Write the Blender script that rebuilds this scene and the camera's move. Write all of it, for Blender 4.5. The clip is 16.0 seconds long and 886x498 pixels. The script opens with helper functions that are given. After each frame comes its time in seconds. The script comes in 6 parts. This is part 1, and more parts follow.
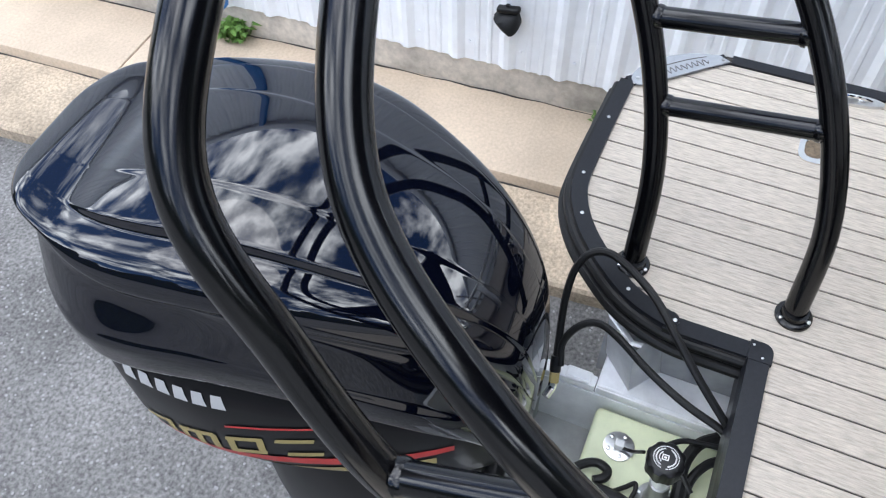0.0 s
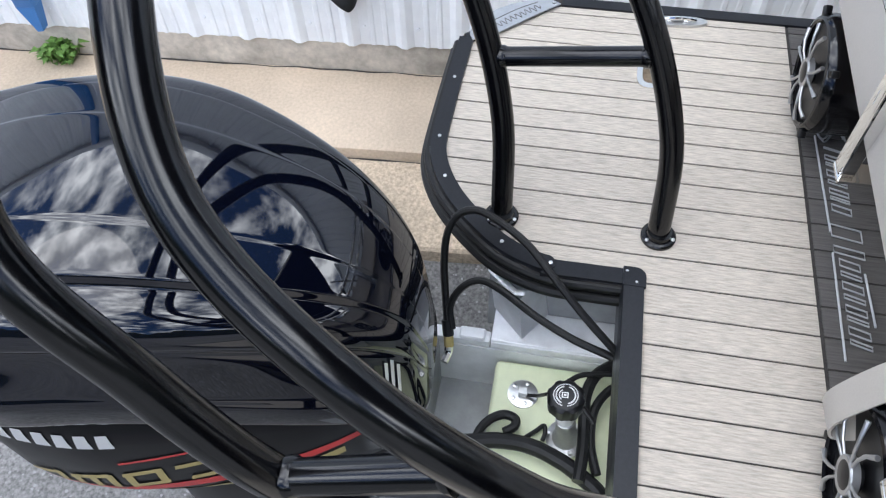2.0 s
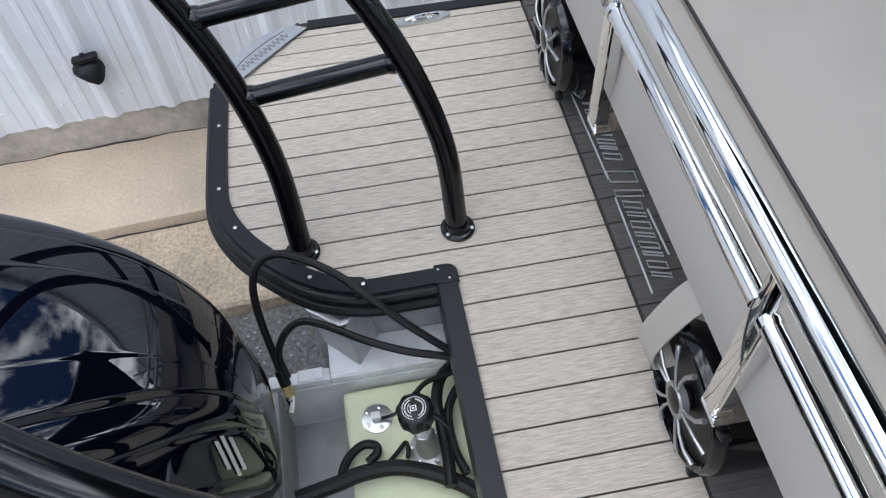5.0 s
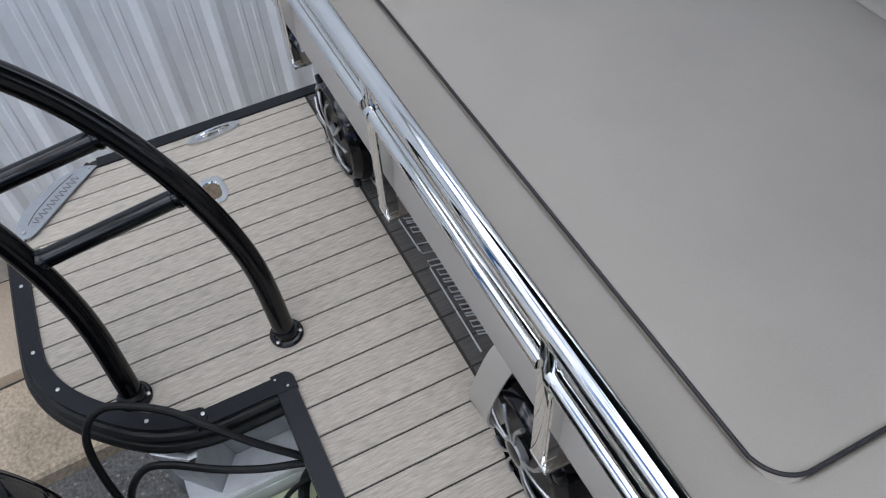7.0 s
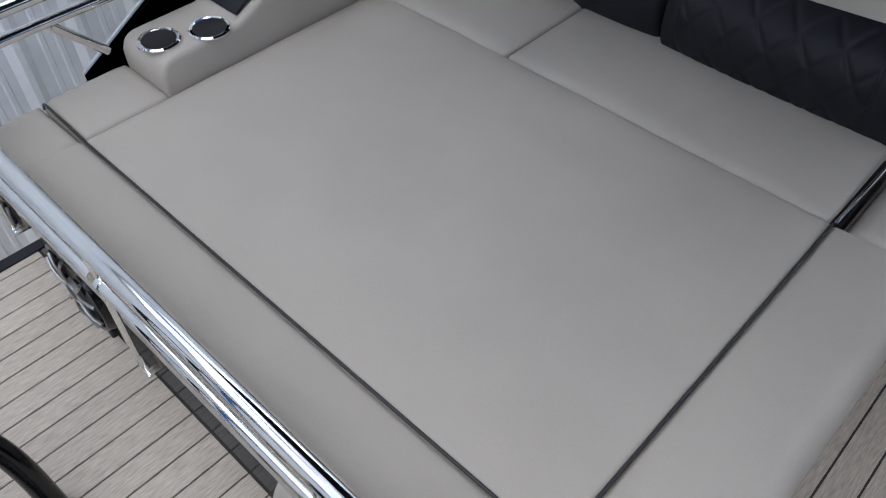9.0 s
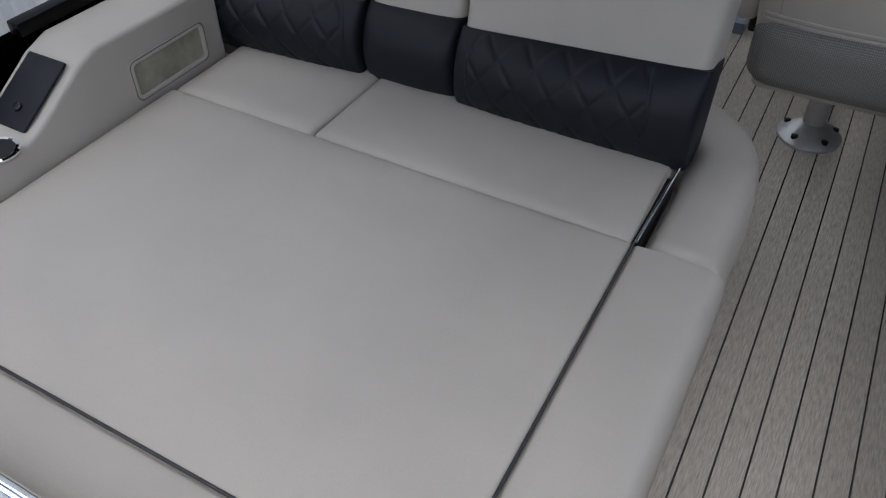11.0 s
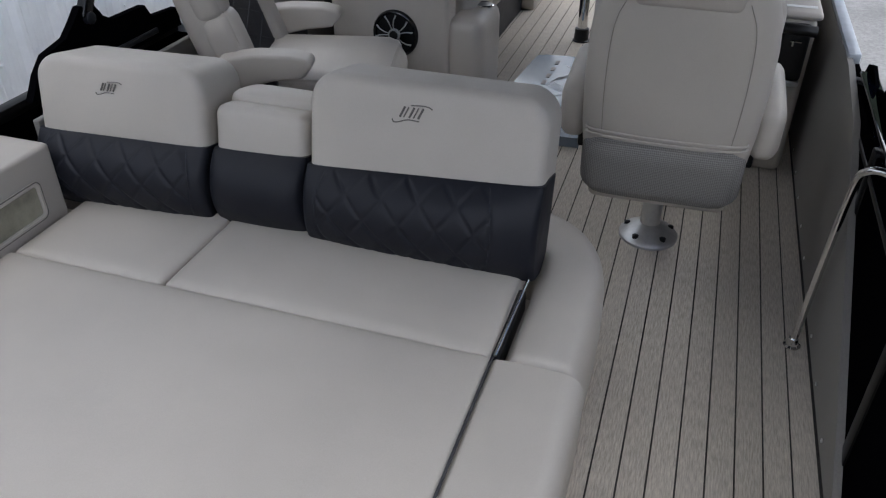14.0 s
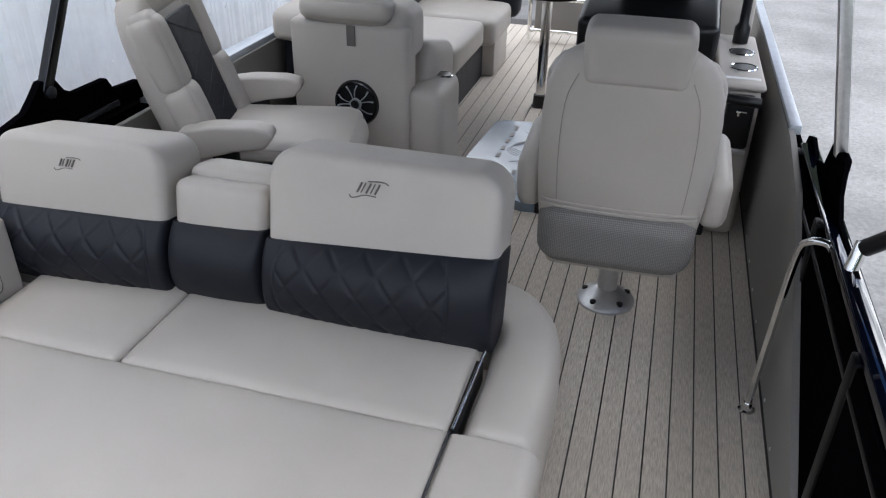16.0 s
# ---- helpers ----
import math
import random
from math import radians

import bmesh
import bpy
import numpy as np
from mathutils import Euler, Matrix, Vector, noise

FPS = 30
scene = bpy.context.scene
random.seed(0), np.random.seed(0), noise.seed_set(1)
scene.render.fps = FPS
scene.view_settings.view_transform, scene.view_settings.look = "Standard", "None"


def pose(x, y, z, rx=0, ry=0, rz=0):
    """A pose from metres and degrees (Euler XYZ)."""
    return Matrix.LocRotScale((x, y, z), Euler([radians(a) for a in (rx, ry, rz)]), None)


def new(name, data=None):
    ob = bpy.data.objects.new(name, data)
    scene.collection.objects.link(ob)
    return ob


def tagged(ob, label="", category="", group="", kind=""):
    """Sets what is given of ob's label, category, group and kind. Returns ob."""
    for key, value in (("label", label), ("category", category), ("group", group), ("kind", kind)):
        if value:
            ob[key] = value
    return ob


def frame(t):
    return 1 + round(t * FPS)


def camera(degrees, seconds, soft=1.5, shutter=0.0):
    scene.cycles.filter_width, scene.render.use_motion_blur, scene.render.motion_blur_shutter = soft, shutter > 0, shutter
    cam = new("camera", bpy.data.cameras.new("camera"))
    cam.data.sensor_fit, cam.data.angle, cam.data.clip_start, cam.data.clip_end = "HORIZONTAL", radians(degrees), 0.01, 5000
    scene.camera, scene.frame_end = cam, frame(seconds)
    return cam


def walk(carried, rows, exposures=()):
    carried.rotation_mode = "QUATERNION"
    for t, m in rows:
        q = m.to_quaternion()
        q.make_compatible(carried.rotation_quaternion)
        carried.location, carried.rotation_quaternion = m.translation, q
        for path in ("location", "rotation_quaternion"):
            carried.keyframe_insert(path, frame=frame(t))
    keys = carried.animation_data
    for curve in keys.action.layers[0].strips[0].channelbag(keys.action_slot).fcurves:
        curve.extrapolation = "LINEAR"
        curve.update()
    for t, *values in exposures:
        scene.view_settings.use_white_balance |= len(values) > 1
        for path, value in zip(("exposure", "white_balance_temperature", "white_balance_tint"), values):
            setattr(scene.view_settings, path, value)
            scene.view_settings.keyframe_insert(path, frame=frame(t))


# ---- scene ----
# Metres. x to starboard, y to the bow, z up from the boat's deck.
cam = camera(59.24, 16.0, soft=1.2)
PATH = [
    (0.0, 0.5275, -0.6024, 1.3497, 37.574, 0.972, 113.645),
    (0.5, 0.5197, -0.5850, 1.3460, 37.140, 1.876, 111.560),
    (1.0, 0.5127, -0.5693, 1.3474, 36.770, 2.347, 108.208),
    (1.5, 0.5198, -0.5476, 1.3575, 36.151, 1.645, 103.990),
    (2.0, 0.5079, -0.5581, 1.3414, 35.538, 1.471, 100.129),
    (2.5, 0.4928, -0.5612, 1.3385, 35.141, 1.500, 95.281),
    (3.0, 0.4696, -0.5644, 1.3260, 35.192, 0.900, 91.052),
    (3.5, 0.4636, -0.5597, 1.3231, 35.803, 0.822, 86.396),
    (4.0, 0.4671, -0.5517, 1.3274, 35.995, 0.973, 84.096),
    (6.5, 0.4896, -0.3738, 1.3704, 37.511, 3.697, 69.282),
    (7.0, 0.4871, -0.3711, 1.4191, 39.325, 2.649, 63.397),
    (7.5, 0.4858, -0.3476, 1.4563, 39.646, 1.691, 57.104),
    (8.0, 0.4772, -0.3154, 1.4876, 40.546, 0.615, 53.235),
    (8.5, 0.4874, -0.2958, 1.5144, 41.911, 0.170, 48.225),
    (9.0, 0.4986, -0.2677, 1.5409, 42.544, 0.410, 43.622),
    (9.5, 0.5044, -0.2587, 1.5585, 43.598, 0.316, 38.689),
    (10.0, 0.5172, -0.2270, 1.5765, 43.905, 0.381, 35.057),
    (12.5, 0.5792, -0.2806, 1.5735, 52.813, 0.053, 21.635),
    (13.0, 0.5833, -0.2655, 1.5765, 53.647, 0.152, 20.516),
    (13.5, 0.5959, -0.2358, 1.5832, 54.777, 0.231, 19.345),
    (14.0, 0.6103, -0.2202, 1.5966, 55.959, -0.117, 18.237),
    (14.5, 0.6163, -0.2086, 1.6109, 57.124, -0.289, 18.011),
    (15.0, 0.6240, -0.1995, 1.6205, 58.051, -0.199, 16.988),
    (15.5, 0.6298, -0.1933, 1.6326, 58.862, -0.526, 16.027),
    (16.0, 0.6374, -0.2104, 1.6539, 59.944, -0.867, 15.953),
]
EXPO = [(0.0, 0.26), (2.0, 0.22), (4.0, 0.04), (6.5, -0.56), (8.0, -0.62), (10.0, -0.42), (12.5, -0.50), (13.5, -0.34), (14.5, 0.02), (15.5, 0.08), (16.0, 0.28)]


def balance(t):
    """The clip's white balance drifts a little warmer towards the cabin."""
    return float(np.interp(t, [0, 4, 8, 10, 13, 16], [6450, 6480, 6520, 6580, 6640, 6680])), 10 + float(np.interp(t, [4, 13], [0, 1]))


walk(cam, [(t, pose(*r)) for t, *r in PATH], [(t, stops, *balance(t)) for t, stops in EXPO])

# ---- light ----
SUN_UP, SUN_TURN = 68.0, 162.0
world = bpy.data.worlds.new("sky")
scene.world = world
world.use_nodes = True
wn, wl = world.node_tree.nodes, world.node_tree.links
wn.clear()
w_out = wn.new("ShaderNodeOutputWorld")
w_bg = wn.new("ShaderNodeBackground")
w_sky = wn.new("ShaderNodeTexSky")
w_sky.sky_type, w_sky.sun_disc = "NISHITA", False
w_sky.sun_elevation, w_sky.sun_rotation = radians(SUN_UP), radians(SUN_TURN)
w_gain = wn.new("ShaderNodeMix")
w_gain.data_type, w_gain.blend_type = "RGBA", "MULTIPLY"
w_gain.inputs[0].default_value = 1.0
w_gain.inputs[7].default_value = (0.072, 0.104, 0.158, 1)
w_co = wn.new("ShaderNodeTexCoord")
w_map = wn.new("ShaderNodeMapping")
w_map.inputs["Scale"].default_value = (1.7, 1.7, 2.6)
w_map.inputs["Location"].default_value = (0.35, 0.8, 0.2)
w_no = wn.new("ShaderNodeTexNoise")
w_no.inputs["Scale"].default_value, w_no.inputs["Detail"].default_value, w_no.inputs["Roughness"].default_value = 1.5, 9, 0.6
w_ramp = wn.new("ShaderNodeValToRGB")
w_ramp.color_ramp.elements[0].position, w_ramp.color_ramp.elements[1].position = 0.44, 0.60
w_no2 = wn.new("ShaderNodeTexNoise")
w_no2.inputs["Scale"].default_value, w_no2.inputs["Detail"].default_value = 3.0, 7
w_cl = wn.new("ShaderNodeValToRGB")
w_cl.color_ramp.elements[0].color, w_cl.color_ramp.elements[0].position = (1.0, 1.13, 1.36, 1), 0.35
w_cl.color_ramp.elements[1].color, w_cl.color_ramp.elements[1].position = (6.6, 6.95, 7.4, 1), 0.62
w_mix = wn.new("ShaderNodeMix")
w_mix.data_type = "RGBA"
wl.new(w_co.outputs["Generated"], w_map.inputs["Vector"])
wl.new(w_map.outputs["Vector"], w_no.inputs["Vector"])
wl.new(w_map.outputs["Vector"], w_no2.inputs["Vector"])
wl.new(w_no.outputs["Fac"], w_ramp.inputs["Fac"])
wl.new(w_no2.outputs["Fac"], w_cl.inputs["Fac"])
wl.new(w_sky.outputs["Color"], w_gain.inputs[6])
wl.new(w_ramp.outputs["Color"], w_mix.inputs[0])
wl.new(w_gain.outputs[2], w_mix.inputs[6])
wl.new(w_cl.outputs["Color"], w_mix.inputs[7])
wl.new(w_mix.outputs[2], w_bg.inputs["Color"])
w_bg.inputs["Strength"].default_value = 1.0
wl.new(w_bg.outputs["Background"], w_out.inputs["Surface"])
sun_data = bpy.data.lights.new("sun", "SUN")
sun_data.energy, sun_data.angle, sun_data.color = 0.95, radians(50), (1.0, 0.98, 0.96)
sun = new("sun", sun_data)
sun.matrix_world = Matrix.Translation((0, 0, 20)) @ Euler((radians(90 - SUN_UP), 0, radians(180 - SUN_TURN))).to_matrix().to_4x4()


# ---- materials ----
def material(name, base, rough=0.6, metal=0.0, coat=0.0, noise_scale=None, var=0.15, bump=0.0, bump_scale=None,
             stretch=(1, 1, 1), second=None, random_tone=0.0, spec=0.5, stain=0.0, stain_scale=1.5, grit=0.0, wave=0.0):
    m = bpy.data.materials.new(name)
    m.use_nodes = True
    n, l = m.node_tree.nodes, m.node_tree.links
    b = n["Principled BSDF"]
    b.inputs["Roughness"].default_value, b.inputs["Metallic"].default_value = rough, metal
    b.inputs["Coat Weight"].default_value, b.inputs["Coat Roughness"].default_value = coat, 0.03
    b.inputs["Specular IOR Level"].default_value = spec
    b.inputs["Base Color"].default_value = (*base, 1)
    co = n.new("ShaderNodeTexCoord")
    mp = n.new("ShaderNodeMapping")
    mp.inputs["Scale"].default_value = stretch
    l.new(co.outputs["Object"], mp.inputs["Vector"])
    col = None
    if noise_scale:
        t = n.new("ShaderNodeTexNoise")
        t.inputs["Scale"].default_value, t.inputs["Detail"].default_value, t.inputs["Roughness"].default_value = noise_scale, 6, 0.65
        l.new(mp.outputs["Vector"], t.inputs["Vector"])
        r = n.new("ShaderNodeValToRGB")
        lo = second or tuple(max(0, c * (1 - var)) for c in base)
        hi = tuple(min(1, c * (1 + var)) for c in base)
        r.color_ramp.elements[0].color, r.color_ramp.elements[0].position = (*lo, 1), 0.32
        r.color_ramp.elements[1].color, r.color_ramp.elements[1].position = (*hi, 1), 0.68
        l.new(t.outputs["Fac"], r.inputs["Fac"])
        col = r.outputs["Color"]
    if stain:
        t2 = n.new("ShaderNodeTexNoise")
        t2.inputs["Scale"].default_value, t2.inputs["Detail"].default_value = stain_scale, 4
        l.new(co.outputs["Object"], t2.inputs["Vector"])
        mr = n.new("ShaderNodeMapRange")
        mr.inputs["From Min"].default_value, mr.inputs["From Max"].default_value = 0.35, 0.7
        mr.inputs["To Min"].default_value, mr.inputs["To Max"].default_value = 1.0 + stain * 0.4, 1.0 - stain
        l.new(t2.outputs["Fac"], mr.inputs["Value"])
        col = scaled(n, l, col, base, mr.outputs["Result"])
    if random_tone:
        oi = n.new("ShaderNodeObjectInfo")
        mr = n.new("ShaderNodeMapRange")
        mr.inputs["To Min"].default_value, mr.inputs["To Max"].default_value = 1 - random_tone, 1 + random_tone
        l.new(oi.outputs["Random"], mr.inputs["Value"])
        col = scaled(n, l, col, base, mr.outputs["Result"])
    if grit:
        v = n.new("ShaderNodeTexVoronoi")
        v.inputs["Scale"].default_value = 75
        l.new(co.outputs["Object"], v.inputs["Vector"])
        sel = n.new("ShaderNodeSeparateColor")
        l.new(v.outputs["Color"], sel.inputs["Color"])
        gt = n.new("ShaderNodeMath")
        gt.operation = "GREATER_THAN"
        gt.inputs[1].default_value = 1 - grit
        l.new(sel.outputs["Red"], gt.inputs[0])
        near = n.new("ShaderNodeMath")
        near.operation = "LESS_THAN"
        near.inputs[1].default_value = 0.42
        l.new(v.outputs["Distance"], near.inputs[0])
        both = n.new("ShaderNodeMath")
        both.operation = "MULTIPLY"
        l.new(gt.outputs[0], both.inputs[0])
        l.new(near.outputs[0], both.inputs[1])
        mg = n.new("ShaderNodeMix")
        mg.data_type = "RGBA"
        l.new(both.outputs[0], mg.inputs[0])
        l.new(col, mg.inputs[6])
        mg.inputs[7].default_value = (0.27, 0.265, 0.26, 1)
        col = mg.outputs[2]
    if col:
        l.new(col, b.inputs["Base Color"])
    if bump:
        t3 = n.new("ShaderNodeTexNoise")
        t3.inputs["Scale"].default_value, t3.inputs["Detail"].default_value = bump_scale or (noise_scale or 40) * 1.5, 5
        l.new(mp.outputs["Vector"], t3.inputs["Vector"])
        bp = n.new("ShaderNodeBump")
        bp.inputs["Strength"].default_value, bp.inputs["Distance"].default_value = bump, 0.002
        l.new(t3.outputs["Fac"], bp.inputs["Height"])
        l.new(bp.outputs["Normal"], b.inputs["Normal"])
        if wave:
            t4 = n.new("ShaderNodeTexNoise")
            t4.inputs["Scale"].default_value, t4.inputs["Detail"].default_value = 7, 2
            l.new(co.outputs["Object"], t4.inputs["Vector"])
            b4 = n.new("ShaderNodeBump")
            b4.inputs["Strength"].default_value, b4.inputs["Distance"].default_value = wave, 0.02
            l.new(t4.outputs["Fac"], b4.inputs["Height"])
            l.new(b4.outputs["Normal"], bp.inputs["Normal"])
    return m


def scaled(n, l, col, base, factor):
    mx = n.new("ShaderNodeVectorMath")
    mx.operation = "SCALE"
    if col:
        l.new(col, mx.inputs[0])
    else:
        mx.inputs[0].default_value = base
    l.new(factor, mx.inputs["Scale"])
    return mx.outputs["Vector"]


M_ASPHALT = material("asphalt", (0.165, 0.16, 0.153), 0.95, noise_scale=75, var=0.55, bump=0.8, bump_scale=120, stain=0.35, stain_scale=2.2, grit=0.10)
M_YARD = material("yard_concrete", (0.225, 0.218, 0.208), 0.9, noise_scale=30, var=0.22, bump=0.3, stain=0.3, stain_scale=0.9)
M_WALK = material("sidewalk_concrete", (0.58, 0.465, 0.345), 0.92, noise_scale=70, var=0.12, bump=0.25, stain=0.26, stain_scale=1.6, random_tone=0.09)
M_WALK_ROUGH = material("worn_concrete", (0.50, 0.40, 0.29), 0.95, noise_scale=70, var=0.35, bump=0.9, stain=0.35, stain_scale=3)
M_FOUND = material("foundation_concrete", (0.5, 0.45, 0.38), 0.93, noise_scale=25, var=0.2, bump=0.5, stain=0.4, stain_scale=3)
M_SIDING = material("white_siding", (0.90, 0.93, 0.955), 0.42, noise_scale=6, var=0.05, stain=0.07, stain_scale=1.4)
M_PLANK = material("woven_plank", (0.495, 0.44, 0.368), 0.85, noise_scale=85, var=0.26, bump=0.55, stretch=(3.0, 0.3, 1), random_tone=0.04, stain=0.06)
M_PLANK_DARK = material("dark_woven_plank", (0.10, 0.092, 0.085), 0.8, noise_scale=60, var=0.3, bump=0.5, stretch=(3.2, 0.16, 1), random_tone=0.06)
M_SEAM = material("seam_backing", (0.045, 0.04, 0.036), 0.9, noise_scale=200, var=0.3)
M_TUBE = material("black_powder_coat", (0.0015, 0.0016, 0.0022), 0.17, spec=0.50)
M_TRIM = material("black_trim", (0.008, 0.009, 0.012), 0.34, noise_scale=120, var=0.25, bump=0.1, spec=0.35)
M_RUBBER = material("black_rubber", (0.008, 0.008, 0.008), 0.45, noise_scale=100, var=0.3, bump=0.15, spec=0.3)
M_COWL = material("black_gelcoat", (0.001, 0.0016, 0.005), 0.025, spec=0.70)
M_COWL_LOW = material("black_satin_gelcoat", (0.004, 0.004, 0.005), 0.3, spec=0.16)
M_VINYL = material("beige_vinyl", (0.422, 0.386, 0.338), 0.5, noise_scale=450, var=0.05, bump=0.18, bump_scale=700, stain=0.05, stain_scale=4, spec=0.4, wave=0.22)
M_SKIRT = material("beige_panel", (0.54, 0.505, 0.462), 0.5, noise_scale=300, var=0.05, bump=0.12, bump_scale=600, stain=0.04, stain_scale=3)
M_NAVY = material("charcoal_vinyl", (0.0105, 0.0112, 0.0155), 0.5, noise_scale=400, var=0.15, bump=0.18, bump_scale=700, spec=0.24, wave=0.3)
M_PIPING = material("dark_piping", (0.02, 0.02, 0.022), 0.5)
M_STITCH = material("seam_line", (0.12, 0.11, 0.10), 0.8)
M_THREAD = material("soft_seam", (0.24, 0.22, 0.195), 0.8)
M_CHROME = material("polished_stainless", (0.80, 0.80, 0.79), 0.05, metal=1.0, noise_scale=8, var=0.04)
M_BRUSHED = material("brushed_steel", (0.62, 0.62, 0.61), 0.28, metal=1.0, noise_scale=60, var=0.1)
M_CAST = material("cast_aluminium", (0.50, 0.50, 0.495), 0.40, metal=0.85, noise_scale=45, var=0.08, bump=0.08)
M_ALU = material("mill_aluminium", (0.84, 0.85, 0.86), 0.45, metal=0.1, noise_scale=20, var=0.08, stain=0.1, stain_scale=6)
M_TANK = material("pale_green_tank", (0.70, 0.74, 0.50), 0.5, noise_scale=20, var=0.05, stain=0.06, stain_scale=6)
M_PLASTIC = material("black_plastic", (0.006, 0.006, 0.0065), 0.35, noise_scale=100, var=0.2, spec=0.35)
M_GLOSS = material("black_gloss_panel", (0.002, 0.002, 0.0025), 0.3, spec=0.15)
M_GREY = material("grey_plate", (0.36, 0.38, 0.40), 0.45, metal=0.3, noise_scale=60, var=0.06)
M_GLOSS_RIM = material("gloss_black_rim", (0.003, 0.003, 0.004), 0.12, spec=0.45)
M_SPOKE = material("satin_spoke", (0.42, 0.42, 0.42), 0.32, metal=0.75)
M_SILVER = material("silver_decal", (0.6, 0.6, 0.6), 0.35, metal=0.4)
M_RED = material("red_decal", (0.45, 0.02, 0.02), 0.35)
M_GOLD = material("gold_decal", (0.42, 0.33, 0.12), 0.35, metal=0.3)
M_WHITE = material("white_print", (0.7, 0.7, 0.68), 0.5)
M_WEED = material("weed_leaf", (0.10, 0.20, 0.035), 0.7, noise_scale=40, var=0.4)
M_FENCE = material("black_fence_panel", (0.002, 0.002, 0.0025), 0.22, noise_scale=3, var=0.2, spec=0.0)
M_RECESS = material("sandy_recess", (0.15, 0.11, 0.07), 0.8, noise_scale=80, var=0.4)
M_RAIL = material("anodised_rail", (0.42, 0.45, 0.48), 0.4, metal=0.3, noise_scale=15, var=0.08)
M_BLUE = material("blue_painted_metal", (0.03, 0.16, 0.42), 0.4, noise_scale=8, var=0.1)
M_FOLIAGE = material("tree_line", (0.030, 0.040, 0.024), 0.9, noise_scale=1.5, var=0.6)
M_CARPET = material("grey_side_panel", (0.215, 0.202, 0.185), 0.75, noise_scale=250, var=0.1, bump=0.2, stain=0.05)
M_MESH = material("grey_mesh_pocket", (0.22, 0.21, 0.195), 0.9, noise_scale=400, var=0.5, bump=0.5)
mesh_n, mesh_l = M_MESH.node_tree.nodes, M_MESH.node_tree.links
cell = mesh_n.new("ShaderNodeTexVoronoi")
cell.inputs["Scale"].default_value, cell.inputs["Randomness"].default_value = 165, 0.12
cell_co = mesh_n.new("ShaderNodeTexCoord")
cell_ramp = mesh_n.new("ShaderNodeValToRGB")
cell_ramp.color_ramp.elements[0].color, cell_ramp.color_ramp.elements[0].position = (0.135, 0.128, 0.118, 1), 0.30
cell_ramp.color_ramp.elements[1].color, cell_ramp.color_ramp.elements[1].position = (0.235, 0.225, 0.208, 1), 0.52
cell.voronoi_dimensions = "2D"
cell_split, cell_join = mesh_n.new("ShaderNodeSeparateXYZ"), mesh_n.new("ShaderNodeCombineXYZ")
mesh_l.new(cell_co.outputs["Object"], cell_split.inputs[0])
mesh_l.new(cell_split.outputs["X"], cell_join.inputs["X"])
mesh_l.new(cell_split.outputs["Z"], cell_join.inputs["Y"])
mesh_l.new(cell_join.outputs[0], cell.inputs["Vector"])
mesh_l.new(cell.outputs["Distance"], cell_ramp.inputs["Fac"])
mesh_l.new(cell_ramp.outputs["Color"], mesh_n["Principled BSDF"].inputs["Base Color"])
M_ACRYL = material("light_step_plate", (0.14, 0.175, 0.21), 0.25, noise_scale=12, var=0.05, coat=0.3)
# Darkened copy of mill_aluminium, shade below deck in its colour; also cabin speaker spokes.
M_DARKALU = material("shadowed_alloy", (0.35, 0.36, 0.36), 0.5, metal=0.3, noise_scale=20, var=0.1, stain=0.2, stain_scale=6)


# ---- mesh helpers ----
def mesh_of(name, bm, mat, smooth=True, sharp=35):
    me = bpy.data.meshes.new(name)
    bm.normal_update()
    bm.to_mesh(me)
    bm.free()
    for p in me.polygons:
        p.use_smooth = smooth
    if smooth and sharp:
        me.set_sharp_from_angle(angle=radians(sharp))
    me.materials.append(mat)
    return me


def part(name, bm, mat, parent=None, label="", smooth=True, sharp=35):
    ob = new(name, mesh_of(name, bm, mat, smooth, sharp))
    if parent:
        ob.parent = parent
    if label:
        ob["label"] = label
    return ob


def thing(name, label, category, at=(0, 0, 0), turn=0, group="", kind=""):
    ob = new(name)
    ob.matrix_basis = pose(*at, 0, 0, turn)
    return tagged(ob, label, category, group, kind)


def add_box(bm, x0, x1, y0, y1, z0, z1, r=0.0, seg=3, m=None):
    g = bmesh.ops.create_cube(bm, size=1)
    vs = g["verts"]
    bmesh.ops.scale(bm, vec=(x1 - x0, y1 - y0, z1 - z0), verts=vs)
    bmesh.ops.translate(bm, vec=((x0 + x1) / 2, (y0 + y1) / 2, (z0 + z1) / 2), verts=vs)
    if r:
        es = list({e for v in vs for e in v.link_edges})
        res = bmesh.ops.bevel(bm, geom=es, offset=r, segments=seg, profile=0.5, affect="EDGES", clamp_overlap=True)
        vs = list({v for f in res["faces"] for v in f.verts} | {v for v in vs if v.is_valid})
    if m is not None:
        bmesh.ops.transform(bm, matrix=m, verts=vs)
    return vs


def box(x0, x1, y0, y1, z0, z1, r=0.0, seg=3, m=None):
    bm = bmesh.new()
    add_box(bm, x0, x1, y0, y1, z0, z1, r, seg, m)
    return bm


